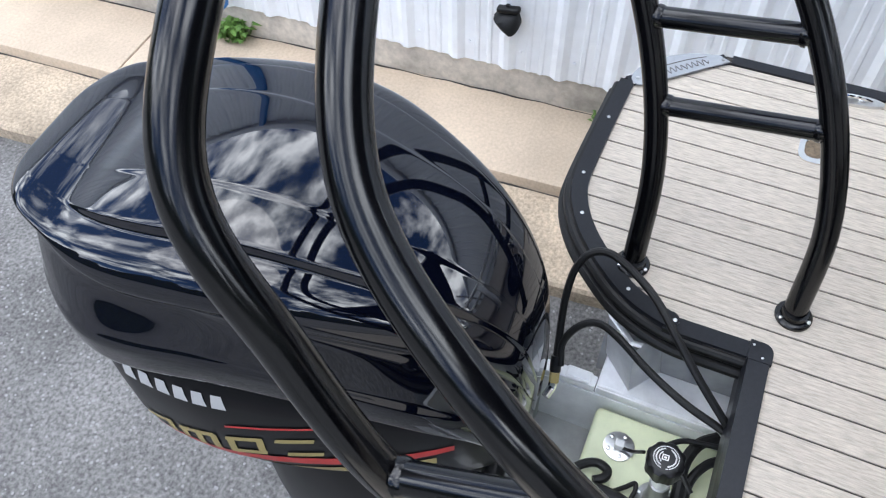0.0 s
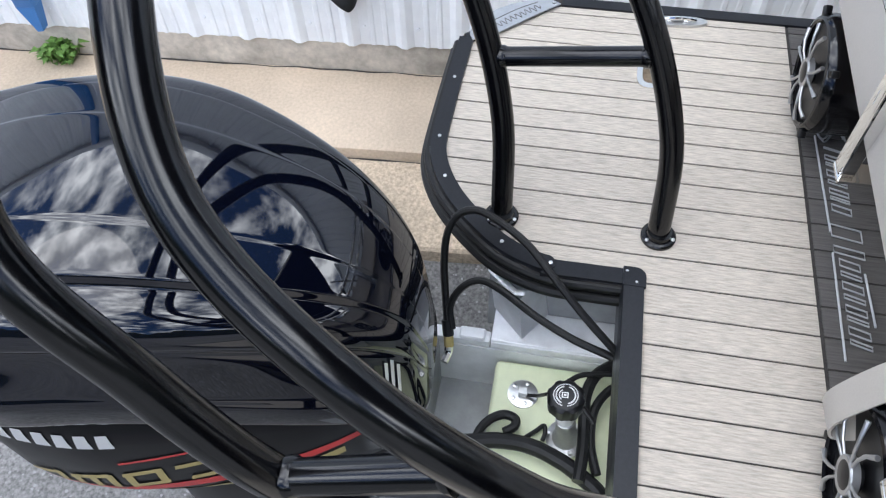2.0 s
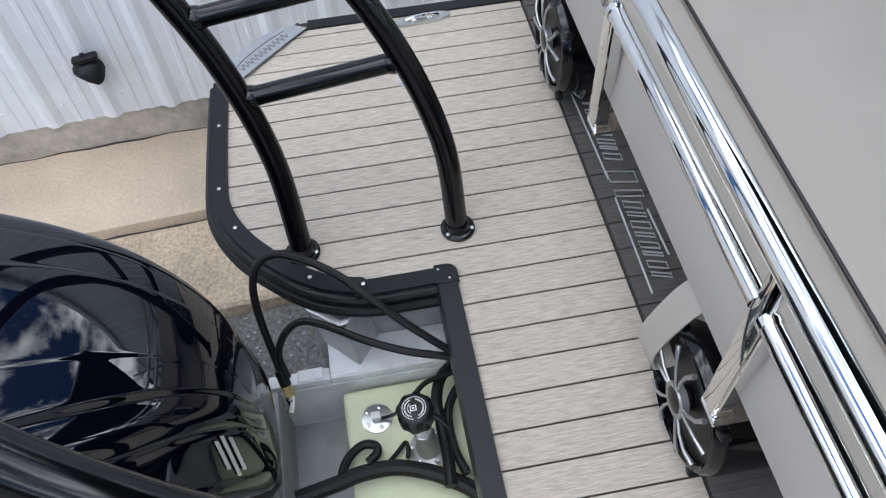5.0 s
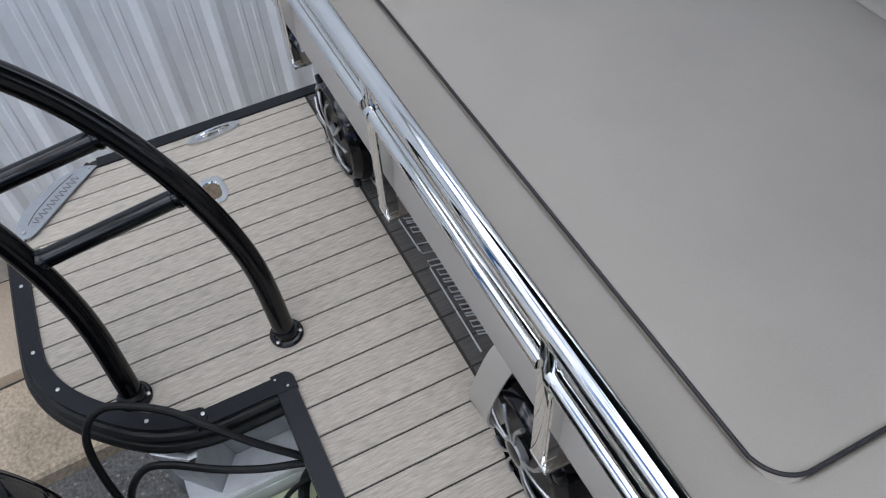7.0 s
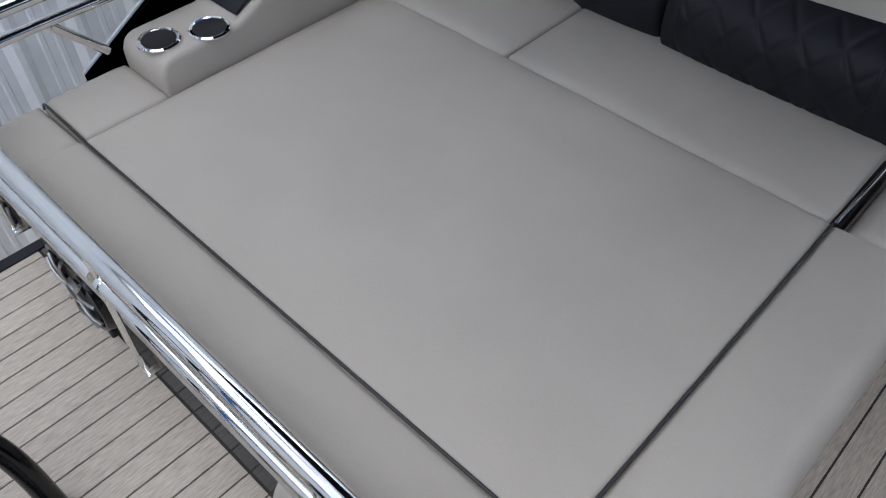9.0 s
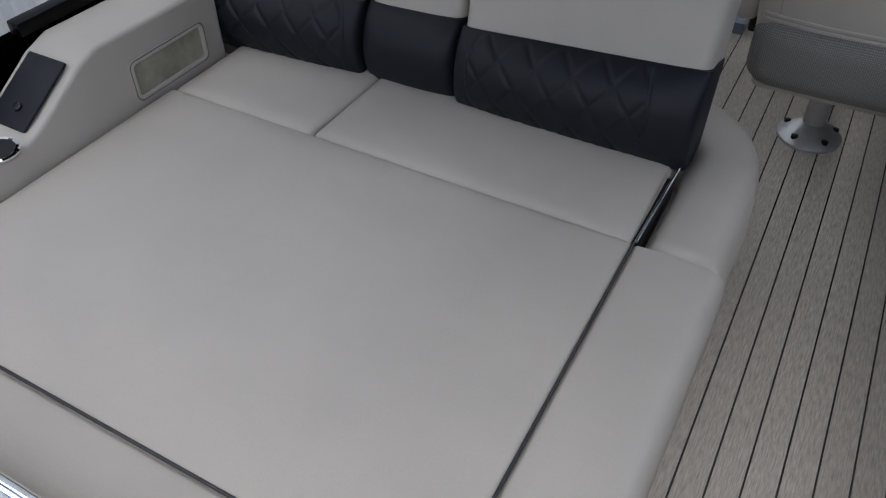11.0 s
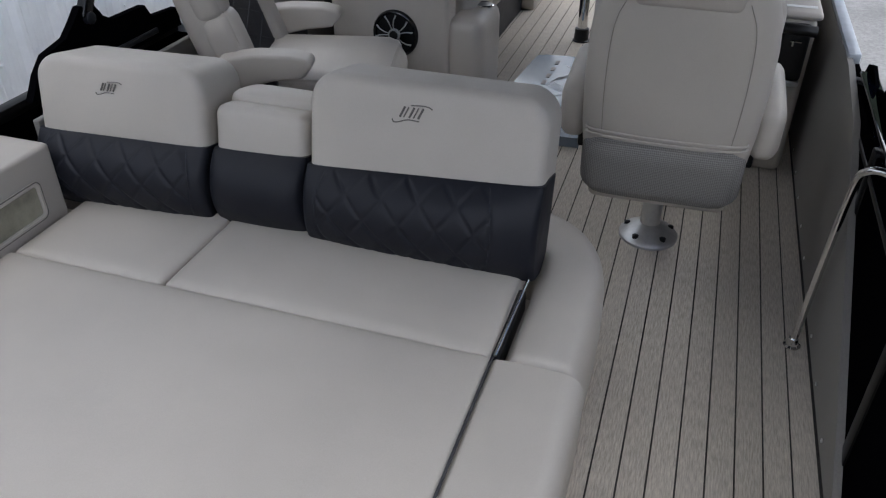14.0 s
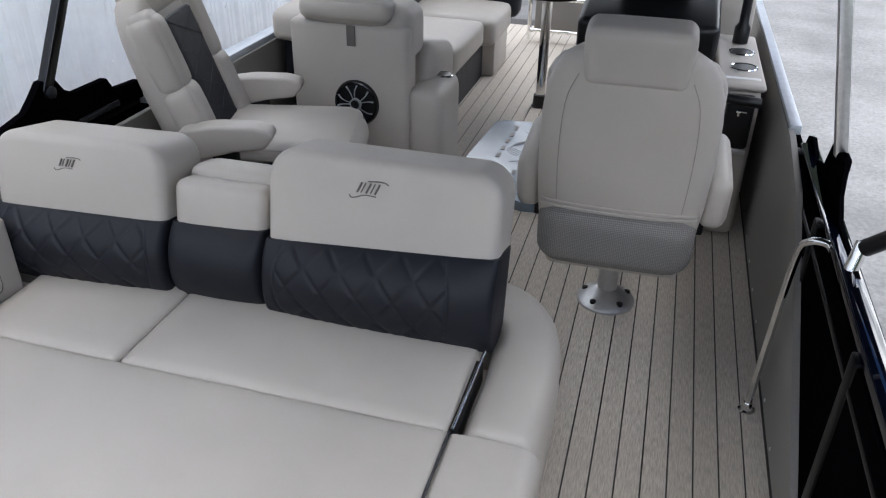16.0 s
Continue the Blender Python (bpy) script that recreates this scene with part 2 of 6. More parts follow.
def cushion(x0, x1, y0, y1, z0, z1, r=0.03, puff=0.01, n=10, m=None):
    """A padded block: a rounded box, finely cut, swollen in the middle of its faces."""
    bm = bmesh.new()
    bmesh.ops.create_cube(bm, size=2)
    bmesh.ops.subdivide_edges(bm, edges=bm.edges[:], cuts=n, use_grid_fill=True)
    hx, hy, hz = (x1 - x0) / 2, (y1 - y0) / 2, (z1 - z0) / 2
    c = Vector(((x0 + x1) / 2, (y0 + y1) / 2, (z0 + z1) / 2))
    for v in bm.verts:
        u = v.co.copy()
        # crowd the cuts towards the edges
        u = Vector([math.copysign(1 - (1 - abs(a)) ** 1.6, a) if abs(a) < 1 else a for a in u])
        p = Vector((u.x * hx, u.y * hy, u.z * hz))
        core = Vector((max(-hx + r, min(hx - r, p.x)), max(-hy + r, min(hy - r, p.y)), max(-hz + r, min(hz - r, p.z))))
        d = p - core
        if d.length > 1e-9:
            d = d.normalized() * r
        q = core + d
        sw = puff * (1 - abs(u.x) ** 4) * (1 - abs(u.y) ** 4) if abs(u.z) == 1 else 0
        sx = puff * 0.6 * (1 - abs(u.y) ** 4) * (1 - abs(u.z) ** 4) if abs(u.x) == 1 else 0
        sy = puff * 0.6 * (1 - abs(u.x) ** 4) * (1 - abs(u.z) ** 4) if abs(u.y) == 1 else 0
        v.co = c + q + Vector((math.copysign(sx, u.x), math.copysign(sy, u.y), math.copysign(sw, u.z)))
    if m is not None:
        bmesh.ops.transform(bm, matrix=m, verts=bm.verts)
    return bm


def spline(cp, n=8):
    """A smooth curve through the points cp."""
    c = [Vector(p) for p in cp]
    c = [2 * c[0] - c[1]] + c + [2 * c[-1] - c[-2]]
    out = []
    for i in range(1, len(c) - 2):
        for k in range(n):
            u = k / n
            p0, p1, p2, p3 = c[i - 1:i + 3]
            out.append(0.5 * (2 * p1 + (p2 - p0) * u + (2 * p0 - 5 * p1 + 4 * p2 - p3) * u * u + (3 * p1 - p0 - 3 * p2 + p3) * u ** 3))
    return out + [c[-2]]


def add_tube(bm, pts, r, sides=14, closed=False, squash=1.0):
    """A round bar along pts, with capped ends. r: a radius or one for each point."""
    pts = [Vector(p) for p in pts]
    rings, up = [], None
    for i, p in enumerate(pts):
        a, b = pts[max(i - 1, 0)], pts[min(i + 1, len(pts) - 1)]
        if closed:
            a, b = pts[i - 1], pts[(i + 1) % len(pts)]
        d = (b - a).normalized()
        if up is None:
            up = d.orthogonal().normalized()
        up = (up - up.dot(d) * d).normalized()
        side = d.cross(up)
        rr = r[i] if isinstance(r, (list, tuple)) else r
        rings.append([bm.verts.new(p + rr * (math.cos(2 * math.pi * k / sides) * up + squash * math.sin(2 * math.pi * k / sides) * side)) for k in range(sides)])
    m = len(rings)
    for i in range(m if closed else m - 1):
        q, s = rings[i], rings[(i + 1) % m]
        for k in range(sides):
            bm.faces.new((q[k], q[(k + 1) % sides], s[(k + 1) % sides], s[k]))
    if not closed:
        bm.faces.new(rings[0][::-1])
        bm.faces.new(rings[-1])


def tube(pts, r, sides=14, closed=False, squash=1.0):
    bm = bmesh.new()
    add_tube(bm, pts, r, sides, closed, squash)
    bmesh.ops.recalc_face_normals(bm, faces=bm.faces)
    return bm


def add_lathe(bm, profile, n=28, m=None):
    """Turns (radius, height) pairs round z."""
    rings = []
    for r, z in profile:
        rings.append([bm.verts.new((r * math.cos(2 * math.pi * k / n), r * math.sin(2 * math.pi * k / n), z)) for k in range(n)])
    for q, s in zip(rings, rings[1:]):
        for k in range(n):
            bm.faces.new((q[k], q[(k + 1) % n], s[(k + 1) % n], s[k]))
    bm.faces.new(rings[0][::-1])
    bm.faces.new(rings[-1])
    if m is not None:
        bmesh.ops.transform(bm, matrix=m, verts=[v for r in rings for v in r])


def lathe(profile, n=28, m=None):
    bm = bmesh.new()
    add_lathe(bm, profile, n, m)
    bmesh.ops.recalc_face_normals(bm, faces=bm.faces)
    return bm


def slab(outline, z0, z1, m=None):
    """A flat piece with the given outline, from z0 to z1."""
    bm = bmesh.new()
    a = [bm.verts.new((x, y, z1)) for x, y in outline]
    b = [bm.verts.new((x, y, z0)) for x, y in outline]
    bm.faces.new(a)
    bm.faces.new(b[::-1])
    for i in range(len(a)):
        j = (i + 1) % len(a)
        bm.faces.new((a[i], b[i], b[j], a[j]))
    bmesh.ops.recalc_face_normals(bm, faces=bm.faces)
    if m is not None:
        bmesh.ops.transform(bm, matrix=m, verts=bm.verts)
    return bm


def ribbon(line, half, z0, z1):
    """A flat band of the given half width along a line in plan."""
    bm = bmesh.new()
    pts = [Vector((p[0], p[1])) for p in line]
    rows = []
    for i, p in enumerate(pts):
        d = (pts[min(i + 1, len(pts) - 1)] - pts[max(i - 1, 0)]).normalized()
        s = Vector((-d.y, d.x)) * half
        rows.append([bm.verts.new((p.x + k * s.x, p.y + k * s.y, z)) for k, z in ((1, z0), (0.85, z1), (-0.85, z1), (-1, z0))])
    for q, s in zip(rows, rows[1:]):
        for k in range(4):
            bm.faces.new((q[k], q[(k + 1) % 4], s[(k + 1) % 4], s[k]))
    bm.faces.new(rows[0])
    bm.faces.new(rows[-1][::-1])
    bmesh.ops.recalc_face_normals(bm, faces=bm.faces)
    return bm


# ---- ground, sidewalk, building ----
GROUND = -1.13
bm = box(-70, 70, -70, 70, GROUND - 0.3, GROUND)
tagged(part("ground", bm, M_ASPHALT, smooth=False), "grey weathered asphalt with pale aggregate", "ground", kind="structure")
bm = box(1.75, 60, -0.2, 60, GROUND - 0.2, GROUND + 0.012)
tagged(part("pavement", bm, M_YARD, smooth=False), "pale worn concrete yard beside the boat", "pavement", kind="structure")
# Tree line added out of view; its height cuts low sky light and reflections.
rng = random.Random(11)
bm = bmesh.new()
low, top = [], []
for k in range(181):
    a = radians(-125 + 1.4 * k)
    h = 8.5 + 1.9 * math.sin(k * 0.31) + 1.1 * math.sin(k * 0.83 + 1) + rng.uniform(-0.7, 0.7)
    low.append(bm.verts.new((34 * math.cos(a), 34 * math.sin(a), GROUND - 0.1)))
    top.append(bm.verts.new((34 * math.cos(a), 34 * math.sin(a), h)))
for k in range(180):
    bm.faces.new((low[k], low[k + 1], top[k + 1], top[k]))
tagged(part("backdrop", bm, M_FOLIAGE), "unseen dark green tree line added to block low sky light", "backdrop", kind="structure")
WALL_TURN = 3.3
BUILD = pose(-2.05, -1.5, 0, 0, 0, WALL_TURN)


def placed(ob):
    ob.matrix_basis = BUILD
    return ob


def slab_rough(x0, x1, z0, z1, wob, seed):
    """A kerb slab with an uneven, chipped outer edge."""
    rng = random.Random(seed)
    bm = bmesh.new()
    ys = [-30 + 0.25 * i for i in range(241)]
    top, low, back, backlow = [], [], [], []
    for y in ys:
        o = rng.uniform(-wob, wob)
        top.append(bm.verts.new((x1 + o - 0.012, y, z1)))
        low.append(bm.verts.new((x1 + o * 0.6, y, z1 - 0.014)))
        back.append(bm.verts.new((x0, y, z1)))
        backlow.append(bm.verts.new((x1 + o * 0.8, y, z0)))
    for i in range(len(ys) - 1):
        for a, b in ((back, top), (top, low), (low, backlow)):
            bm.faces.new((a[i], a[i + 1], b[i + 1], b[i]))
    bmesh.ops.recalc_face_normals(bm, faces=bm.faces)
    return bm


placed(tagged(part("kerb", slab_rough(0.0, 0.92, GROUND - 0.1, -1.055, 0.012, 3), M_WALK_ROUGH), "worn tan concrete kerb step", "kerb", kind="structure"))
walk_ob = placed(tagged(new("sidewalk"), "tan concrete sidewalk slabs along the building", "sidewalk", kind="structure"))
edges_y = [-22, -18, -14.2, -10.6, -7.0, -4.3, -1.72, 0.55, 3.0, 5.6, 8.4, 12, 16, 20]
for y0, y1 in zip(edges_y, edges_y[1:]):
    b2 = box(-0.05, 0.49, y0 + 0.004, y1 - 0.004, -1.2, -1.0, 0.008, 2)
    s = part("slab", b2, M_WALK, walk_ob)
rng = random.Random(8)
for jx, jz in ((0.030, -0.9995), (0.496, -1.0545)):
    part("joint_crack", tube([(jx + rng.uniform(-0.004, 0.005), -12 + 0.11 * k, jz) for k in range(200)], [rng.uniform(0.0015, 0.0055) for k in range(200)], 6), M_SEAM, walk_ob, "dark wandering joint crack")
bm = box(-0.3, 0.025, -30, 30, -1.2, -0.83, 0.006, 2)
placed(tagged(part("foundation", bm, M_FOUND), "stained concrete footing under the metal wall", "foundation", kind="structure"))


def siding():
    """Ribbed sheet metal wall: trapezoid ribs with two minor ribs between."""
    prof, pitch = [], 0.23
    for i in range(-110, 111):
        y = i * pitch
        for dy, dx in ((0, 0), (0.028, 0.020), (0.050, 0.020), (0.078, 0), (0.120, 0), (0.126, 0.004), (0.140, 0.004), (0.146, 0), (0.175, 0), (0.181, 0.004), (0.195, 0.004), (0.201, 0)):
            prof.append((y + dy, dx))
    bm = bmesh.new()
    lo = [bm.verts.new((0.03 + dx, y, -0.845)) for y, dx in prof]
    hi = [bm.verts.new((0.03 + dx, y, 2.35)) for y, dx in prof]
    for i in range(len(prof) - 1):
        bm.faces.new((lo[i], lo[i + 1], hi[i + 1], hi[i]))
    b1 = [bm.verts.new((-0.2, prof[k][0], z)) for k, z in ((0, -0.845), (-1, -0.845), (-1, 2.35), (0, 2.35))]
    bm.faces.new(b1)
    return bm


placed(tagged(part("wall_building", siding(), M_SIDING, smooth=False), "white ribbed sheet metal wall of a building", "wall", kind="structure"))
bm = bmesh.new()
for i in range(-30, 31):
    for z in (-0.75, 0.35, 1.5):
        add_lathe(bm, [(0.008, 0), (0.008, 0.004), (0.004, 0.007)], 8, Matrix.Translation((0.031, i * 0.23 + 0.099, z)) @ pose(0, 0, 0, 0, 90, 0))
placed(tagged(part("wall_screws", bm, M_SIDING), "white painted screws of the metal wall", "screws", kind="structure"))
bm = box(-0.45, 0.10, -30, 30, 2.35, 2.48, 0.02, 2)
placed(tagged(part("eave", bm, M_SIDING), "white metal eave of the building", "eave", kind="structure"))

ds = thing("downspout", "blue painted metal downspout on the white wall", "downspout")
ds.matrix_basis = BUILD
bm = box(0.045, 0.115, -1.375, -1.285, -0.69, 2.35, 0.008, 2)
part("pipe", bm, M_BLUE, ds)
bm = bmesh.new()
a_ = [bm.verts.new(p) for p in ((0.047, -1.373, -0.688), (0.113, -1.373, -0.688), (0.113, -1.287, -0.688), (0.047, -1.287, -0.688))]
b_ = [bm.verts.new(p) for p in ((0.075, -1.325, -0.81), (0.118, -1.325, -0.81), (0.118, -1.297, -0.805), (0.075, -1.297, -0.805))]
for k in range(4):
    bm.faces.new((a_[k], a_[(k + 1) % 4], b_[(k + 1) % 4], b_[k]))
bm.faces.new(b_)
bm.faces.new(a_[::-1])
bmesh.ops.recalc_face_normals(bm, faces=bm.faces)
part("outlet", bm, M_BLUE, ds, "cut slanting outlet", smooth=False)

# ---- deck ----
CX = -0.09
port_edge = [(-1.31, 6.6), (-1.31, -0.60), (-1.115, -0.835), (-0.90, -0.842), (-0.745, -0.845), (-0.672, -0.835), (-0.611, -0.808), (-0.553, -0.767), (-0.491, -0.707),
             (-0.443, -0.648), (-0.415, -0.586), (-0.399, -0.517), (-0.398, -0.44), (-0.398, -0.383)]
star_edge = [(2 * CX - x, y) for x, y in port_edge][::-1]
OUT = port_edge + star_edge


def aft_limit(x):
    """The deck's aft end at x, inside its trim."""
    if abs(x - CX) < 0.335:
        return -0.383
    line = port_edge[1:] if x < CX else [(2 * CX - a, b) for a, b in port_edge[1:]]
    for (xa, ya), (xb, yb) in zip(line, line[1:]):
        lo, hi = min(xa, xb), max(xa, xb)
        if lo <= x <= hi and hi - lo > 1e-6:
            return ya + (yb - ya) * (x - xa) / (xb - xa)
    return -0.383


deck = tagged(new("deck"), "aft swim deck of woven vinyl planks with dark seams", "deck", kind="structure")
part("deck_base", slab([(x, y) for x, y in OUT], -0.055, -0.003), M_SEAM, deck, smooth=False)
SEAMS = [-1.308, -1.246, -1.185, -1.124, -1.063, -1.003, -0.942, -0.878, -0.814, -0.752] + [-0.69 + 0.07 * i for i in range(26)]


def plank(x0, x1, y0a, y0b, y1, top=0.0, name="plank", mat=M_PLANK, parent=None):
    xs = [x0 + (x1 - x0) * k / 3 for k in range(4)]
    lo = [(x, y0a[k] if isinstance(y0a, list) else y0a) for k, x in enumerate(xs)]
    return part(name, slab(lo + [(x1, y1), (x0, y1)], top - 0.006, top), mat, parent, smooth=False)


# Pontoons and blocks, hidden below the deck; underside shade is in the alloy's colour.
for x in (-0.95, 0.77):
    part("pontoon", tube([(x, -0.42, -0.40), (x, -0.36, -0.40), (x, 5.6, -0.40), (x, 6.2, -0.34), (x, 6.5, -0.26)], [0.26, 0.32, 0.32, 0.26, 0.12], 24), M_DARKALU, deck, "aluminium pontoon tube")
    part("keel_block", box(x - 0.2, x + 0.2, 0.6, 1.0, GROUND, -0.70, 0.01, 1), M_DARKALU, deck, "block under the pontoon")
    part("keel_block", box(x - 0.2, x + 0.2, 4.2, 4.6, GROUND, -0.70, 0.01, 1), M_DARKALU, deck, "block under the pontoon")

# ---- edge trim round the deck ----
trim = tagged(new("deck_trim"), "black aluminium edge trim screwed round the deck", "edge trim", kind="structure")
curve = spline([(x, y, 0) for x, y in port_edge[2:]], 4)
inner = [(-1.29, 0.6), (-1.29, 0.0), (-1.29, -0.585)]
part("trim_strip", ribbon(inner, 0.02, -0.02, 0.006), M_TRIM, trim)
part("trim_strip", ribbon([(p.x + 0.0, p.y + 0.0) for p in spline([(-1.29, -0.6, 0), (-1.19, -0.72, 0), (-1.105, -0.815, 0)], 3)], 0.02, -0.02, 0.006), M_TRIM, trim)
path_in = [Vector((x, y)) for x, y in [(-1.105, -0.818), (-0.90, -0.824), (-0.745, -0.825), (-0.682, -0.815), (-0.624, -0.790), (-0.567, -0.751), (-0.508, -0.694),
                                       (-0.462, -0.637), (-0.435, -0.578), (-0.421, -0.515), (-0.420, -0.44), (-0.420, -0.362)]]
fine = spline([(p.x, p.y, 0) for p in path_in], 5)
bend = [(p.x, p.y) for p in fine if p.y < -0.536 or p.x < -0.5]
tip = [(-0.4265 + 0.019 * math.cos(a), -0.543 + 0.019 * math.sin(a)) for a in np.linspace(0.1, math.pi - 0.1, 9)]
for flip in (False, True):
    def side_of(pts):
        return [(2 * CX - x, y) for x, y in pts] if flip else pts
    part("trim_strip", ribbon(side_of(bend), 0.022, -0.02, 0.0075), M_TRIM, trim)
    part("trim_end", slab(side_of(tip), -0.01, 0.0073), M_TRIM, trim)
    part("trim_strip", ribbon(side_of([(-0.419, -0.552), (-0.419, -0.384)]), 0.022, -0.02, 0.004), M_TRIM, trim)
    knee = [(-0.395, -0.3845), (-0.395, -0.338)] + [(-0.419 + 0.022 * math.cos(a), -0.360 + 0.022 * math.sin(a)) for a in np.linspace(math.pi / 2, math.pi, 8)] + [(-0.441, -0.3845)]
    bm = slab(side_of(knee), -0.02, 0.009)
    bmesh.ops.recalc_face_normals(bm, faces=bm.faces)
    part("trim_corner", bm, M_TRIM, trim)
    part("trim_skirt", ribbon(side_of([(p.x + 0.018, p.y) for p in fine if p.y > -0.60] + [(-0.401, -0.345)]), 0.004, -0.062, -0.002), M_TRIM, trim)
part("trim_strip", ribbon([(-0.3945, -0.362), (0.2145, -0.362)], 0.024, -0.02, 0.008), M_TRIM, trim)
part("trim_skirt", ribbon([(-0.395, -0.380), (0.215, -0.380)], 0.004, -0.085, 0.002), M_TRIM, trim)
for off, r, z in ((0.022, 0.012, -0.018), (0.030, 0.014, -0.045)):
    for sgn in (1, -1):
        pts = []
        for i, p in enumerate(fine):
            d = (fine[min(i + 1, len(fine) - 1)] - fine[max(i - 1, 0)]).normalized()
            q = p + Vector((d.y, -d.x, 0)) * off
            pts.append((q.x if sgn > 0 else 2 * CX - q.x, q.y, z))
        part("rub_rail", tube(pts, r, 10), M_RUBBER, trim, "black rubber rub rail")
for x, y in ((-0.746, -0.825), (-0.626, -0.791), (-0.464, -0.640), (-0.426, -0.533), (-0.430, -0.377), (-0.405, -0.357), (-0.95, -0.824), (-1.10, -0.80)):
    part("screw", lathe([(0.0048, 0.006), (0.0044, 0.0085), (0.0022, 0.0092)], 10, Matrix.Translation((x, y, 0))), M_BRUSHED, trim, "stainless screw head")

# ---- motor well ----
well = tagged(new("motor_well"), "open welded aluminium motor well below the deck", "motor well", kind="structure")
# Port plate, floor and transom get the shade-darkened alloy, the rest plain aluminium.
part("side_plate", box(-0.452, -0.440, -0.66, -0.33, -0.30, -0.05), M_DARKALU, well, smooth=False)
part("ledge", box(-0.440, -0.345, -0.642, -0.33, -0.250, -0.222, 0.004, 2), M_ALU, well)
part("ledge", box(-0.376, -0.345, -0.78, -0.644, -0.250, -0.224, 0.004, 2), M_ALU, well)
part("ledge_side", box(-0.350, -0.344, -0.77, -0.33, -0.44, -0.251), M_ALU, well, smooth=False)
part("weld_bead", tube([(-0.352, -0.64, -0.221), (-0.352, -0.34, -0.221)], 0.004, 8), M_ALU, well)
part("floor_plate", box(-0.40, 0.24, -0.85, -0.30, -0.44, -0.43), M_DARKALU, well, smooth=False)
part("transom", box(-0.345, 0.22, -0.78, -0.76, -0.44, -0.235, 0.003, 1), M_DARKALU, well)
part("front_plate", box(-0.41, 0.26, -0.325, -0.315, -0.44, -0.05), M_ALU, well, smooth=False)
part("side_plate", box(0.235, 0.245, -0.74, -0.33, -0.44, -0.03), M_ALU, well, smooth=False)
tip_lo, tip_hi = (-0.364, -0.573, -0.2205), (-0.376, -0.588, -0.075)
bm = bmesh.new()
for q in ((tip_lo, tip_hi, (-0.439, -0.662, -0.060), (-0.439, -0.646, -0.2205)), (tip_lo, (-0.439, -0.520, -0.2205), (-0.432, -0.545, -0.060), tip_hi)):
    bm.faces.new([bm.verts.new(p) for p in q])
bmesh.ops.solidify(bm, geom=bm.faces[:], thickness=0.004)
bmesh.ops.recalc_face_normals(bm, faces=bm.faces)
part("gusset", bm, M_ALU, well, "folded grey weld gusset", smooth=False)
part("gusset_lip", tube([(-0.45, -0.668, -0.045), (-0.43, -0.655, -0.055), (-0.40, -0.60, -0.085), (-0.395, -0.575, -0.075)], 0.005, 8, squash=2.2), M_ALU, well)
part("bracket", box(-0.376, -0.345, -0.715, -0.655, -0.224, -0.214, 0.004, 1), M_ALU, well)

tank = thing("fuel_tank", "pale green plastic fuel tank in the motor well", "fuel tank")
part("tank_body", box(-0.335, 0.21, -0.625, -0.335, -0.43, -0.275, 0.012, 3), M_TANK, tank)
FL = Matrix.Translation((-0.255, -0.555, -0.275))
flange = part("sender_flange", lathe([(0.034, 0), (0.034, 0.005), (0.030, 0.006), (0.0, 0.006)], 32, FL), M_BRUSHED, tank, "round steel sender plate")
for k in range(5):
    a = 2 * math.pi * k / 5 + 0.3
    part("bolt", lathe([(0.0045, 0.006), (0.0045, 0.010), (0.002, 0.011)], 8, FL @ Matrix.Translation((0.025 * math.cos(a), 0.025 * math.sin(a), 0))), M_BRUSHED, flange)
part("connector", box(-0.263, -0.245, -0.565, -0.545, -0.27, -0.25, 0.003, 2), M_WHITE, tank, "white plug on the sender")
FC = Matrix.Translation((-0.166, -0.452, -0.275))
TIP = FC @ pose(0, 0, 0, 5.5, -0.5, 0)
filler = part("filler_neck", lathe([(0.043, 0), (0.043, 0.005), (0.037, 0.007), (0.029, 0.010), (0.024, 0.020), (0.0215, 0.060), (0.0205, 0.098), (0.018, 0.100), (0.0, 0.100)], 32, TIP), M_CAST, tank, "grey cast filler neck with bolted flange")
part("neck_sleeve", lathe([(0.0175, 0.098), (0.0175, 0.132), (0.021, 0.134), (0.021, 0.166), (0.018, 0.170)], 28, TIP), M_WHITE, filler, "translucent white sleeve")
for k in range(6):
    a = 2 * math.pi * k / 6 + 0.35
    part("bolt", lathe([(0.0055, 0.004), (0.0055, 0.010), (0.0035, 0.012)], 8, TIP @ Matrix.Translation((0.0365 * math.cos(a), 0.0365 * math.sin(a), 0))), M_BRUSHED, filler)
part("seal_ring", lathe([(0.0205, 0.157), (0.0235, 0.160), (0.0235, 0.164), (0.0205, 0.167)], 24, TIP), M_RED, filler, "red seal ring")
cap = bmesh.new()
n = 48
ring = []
for z, rr in ((0.168, 0.031), (0.172, 0.0355), (0.204, 0.0355), (0.210, 0.0315), (0.212, 0.025)):
    ring.append([cap.verts.new(((rr + (0.0022 if (k // 3) % 2 and 0.169 < z < 0.209 else 0)) * math.cos(2 * math.pi * k / n), (rr + (0.0022 if (k // 3) % 2 and 0.169 < z < 0.209 else 0)) * math.sin(2 * math.pi * k / n), z)) for k in range(n)])
for q, s in zip(ring, ring[1:]):
    for k in range(n):
        cap.faces.new((q[k], q[(k + 1) % n], s[(k + 1) % n], s[k]))
cap.faces.new(ring[-1])
cap.faces.new(ring[0][::-1])
bmesh.ops.transform(cap, matrix=TIP, verts=cap.verts)
cap_ob = part("filler_cap", cap, M_PLASTIC, tank, "black ribbed fuel cap with white print")
bm = bmesh.new()
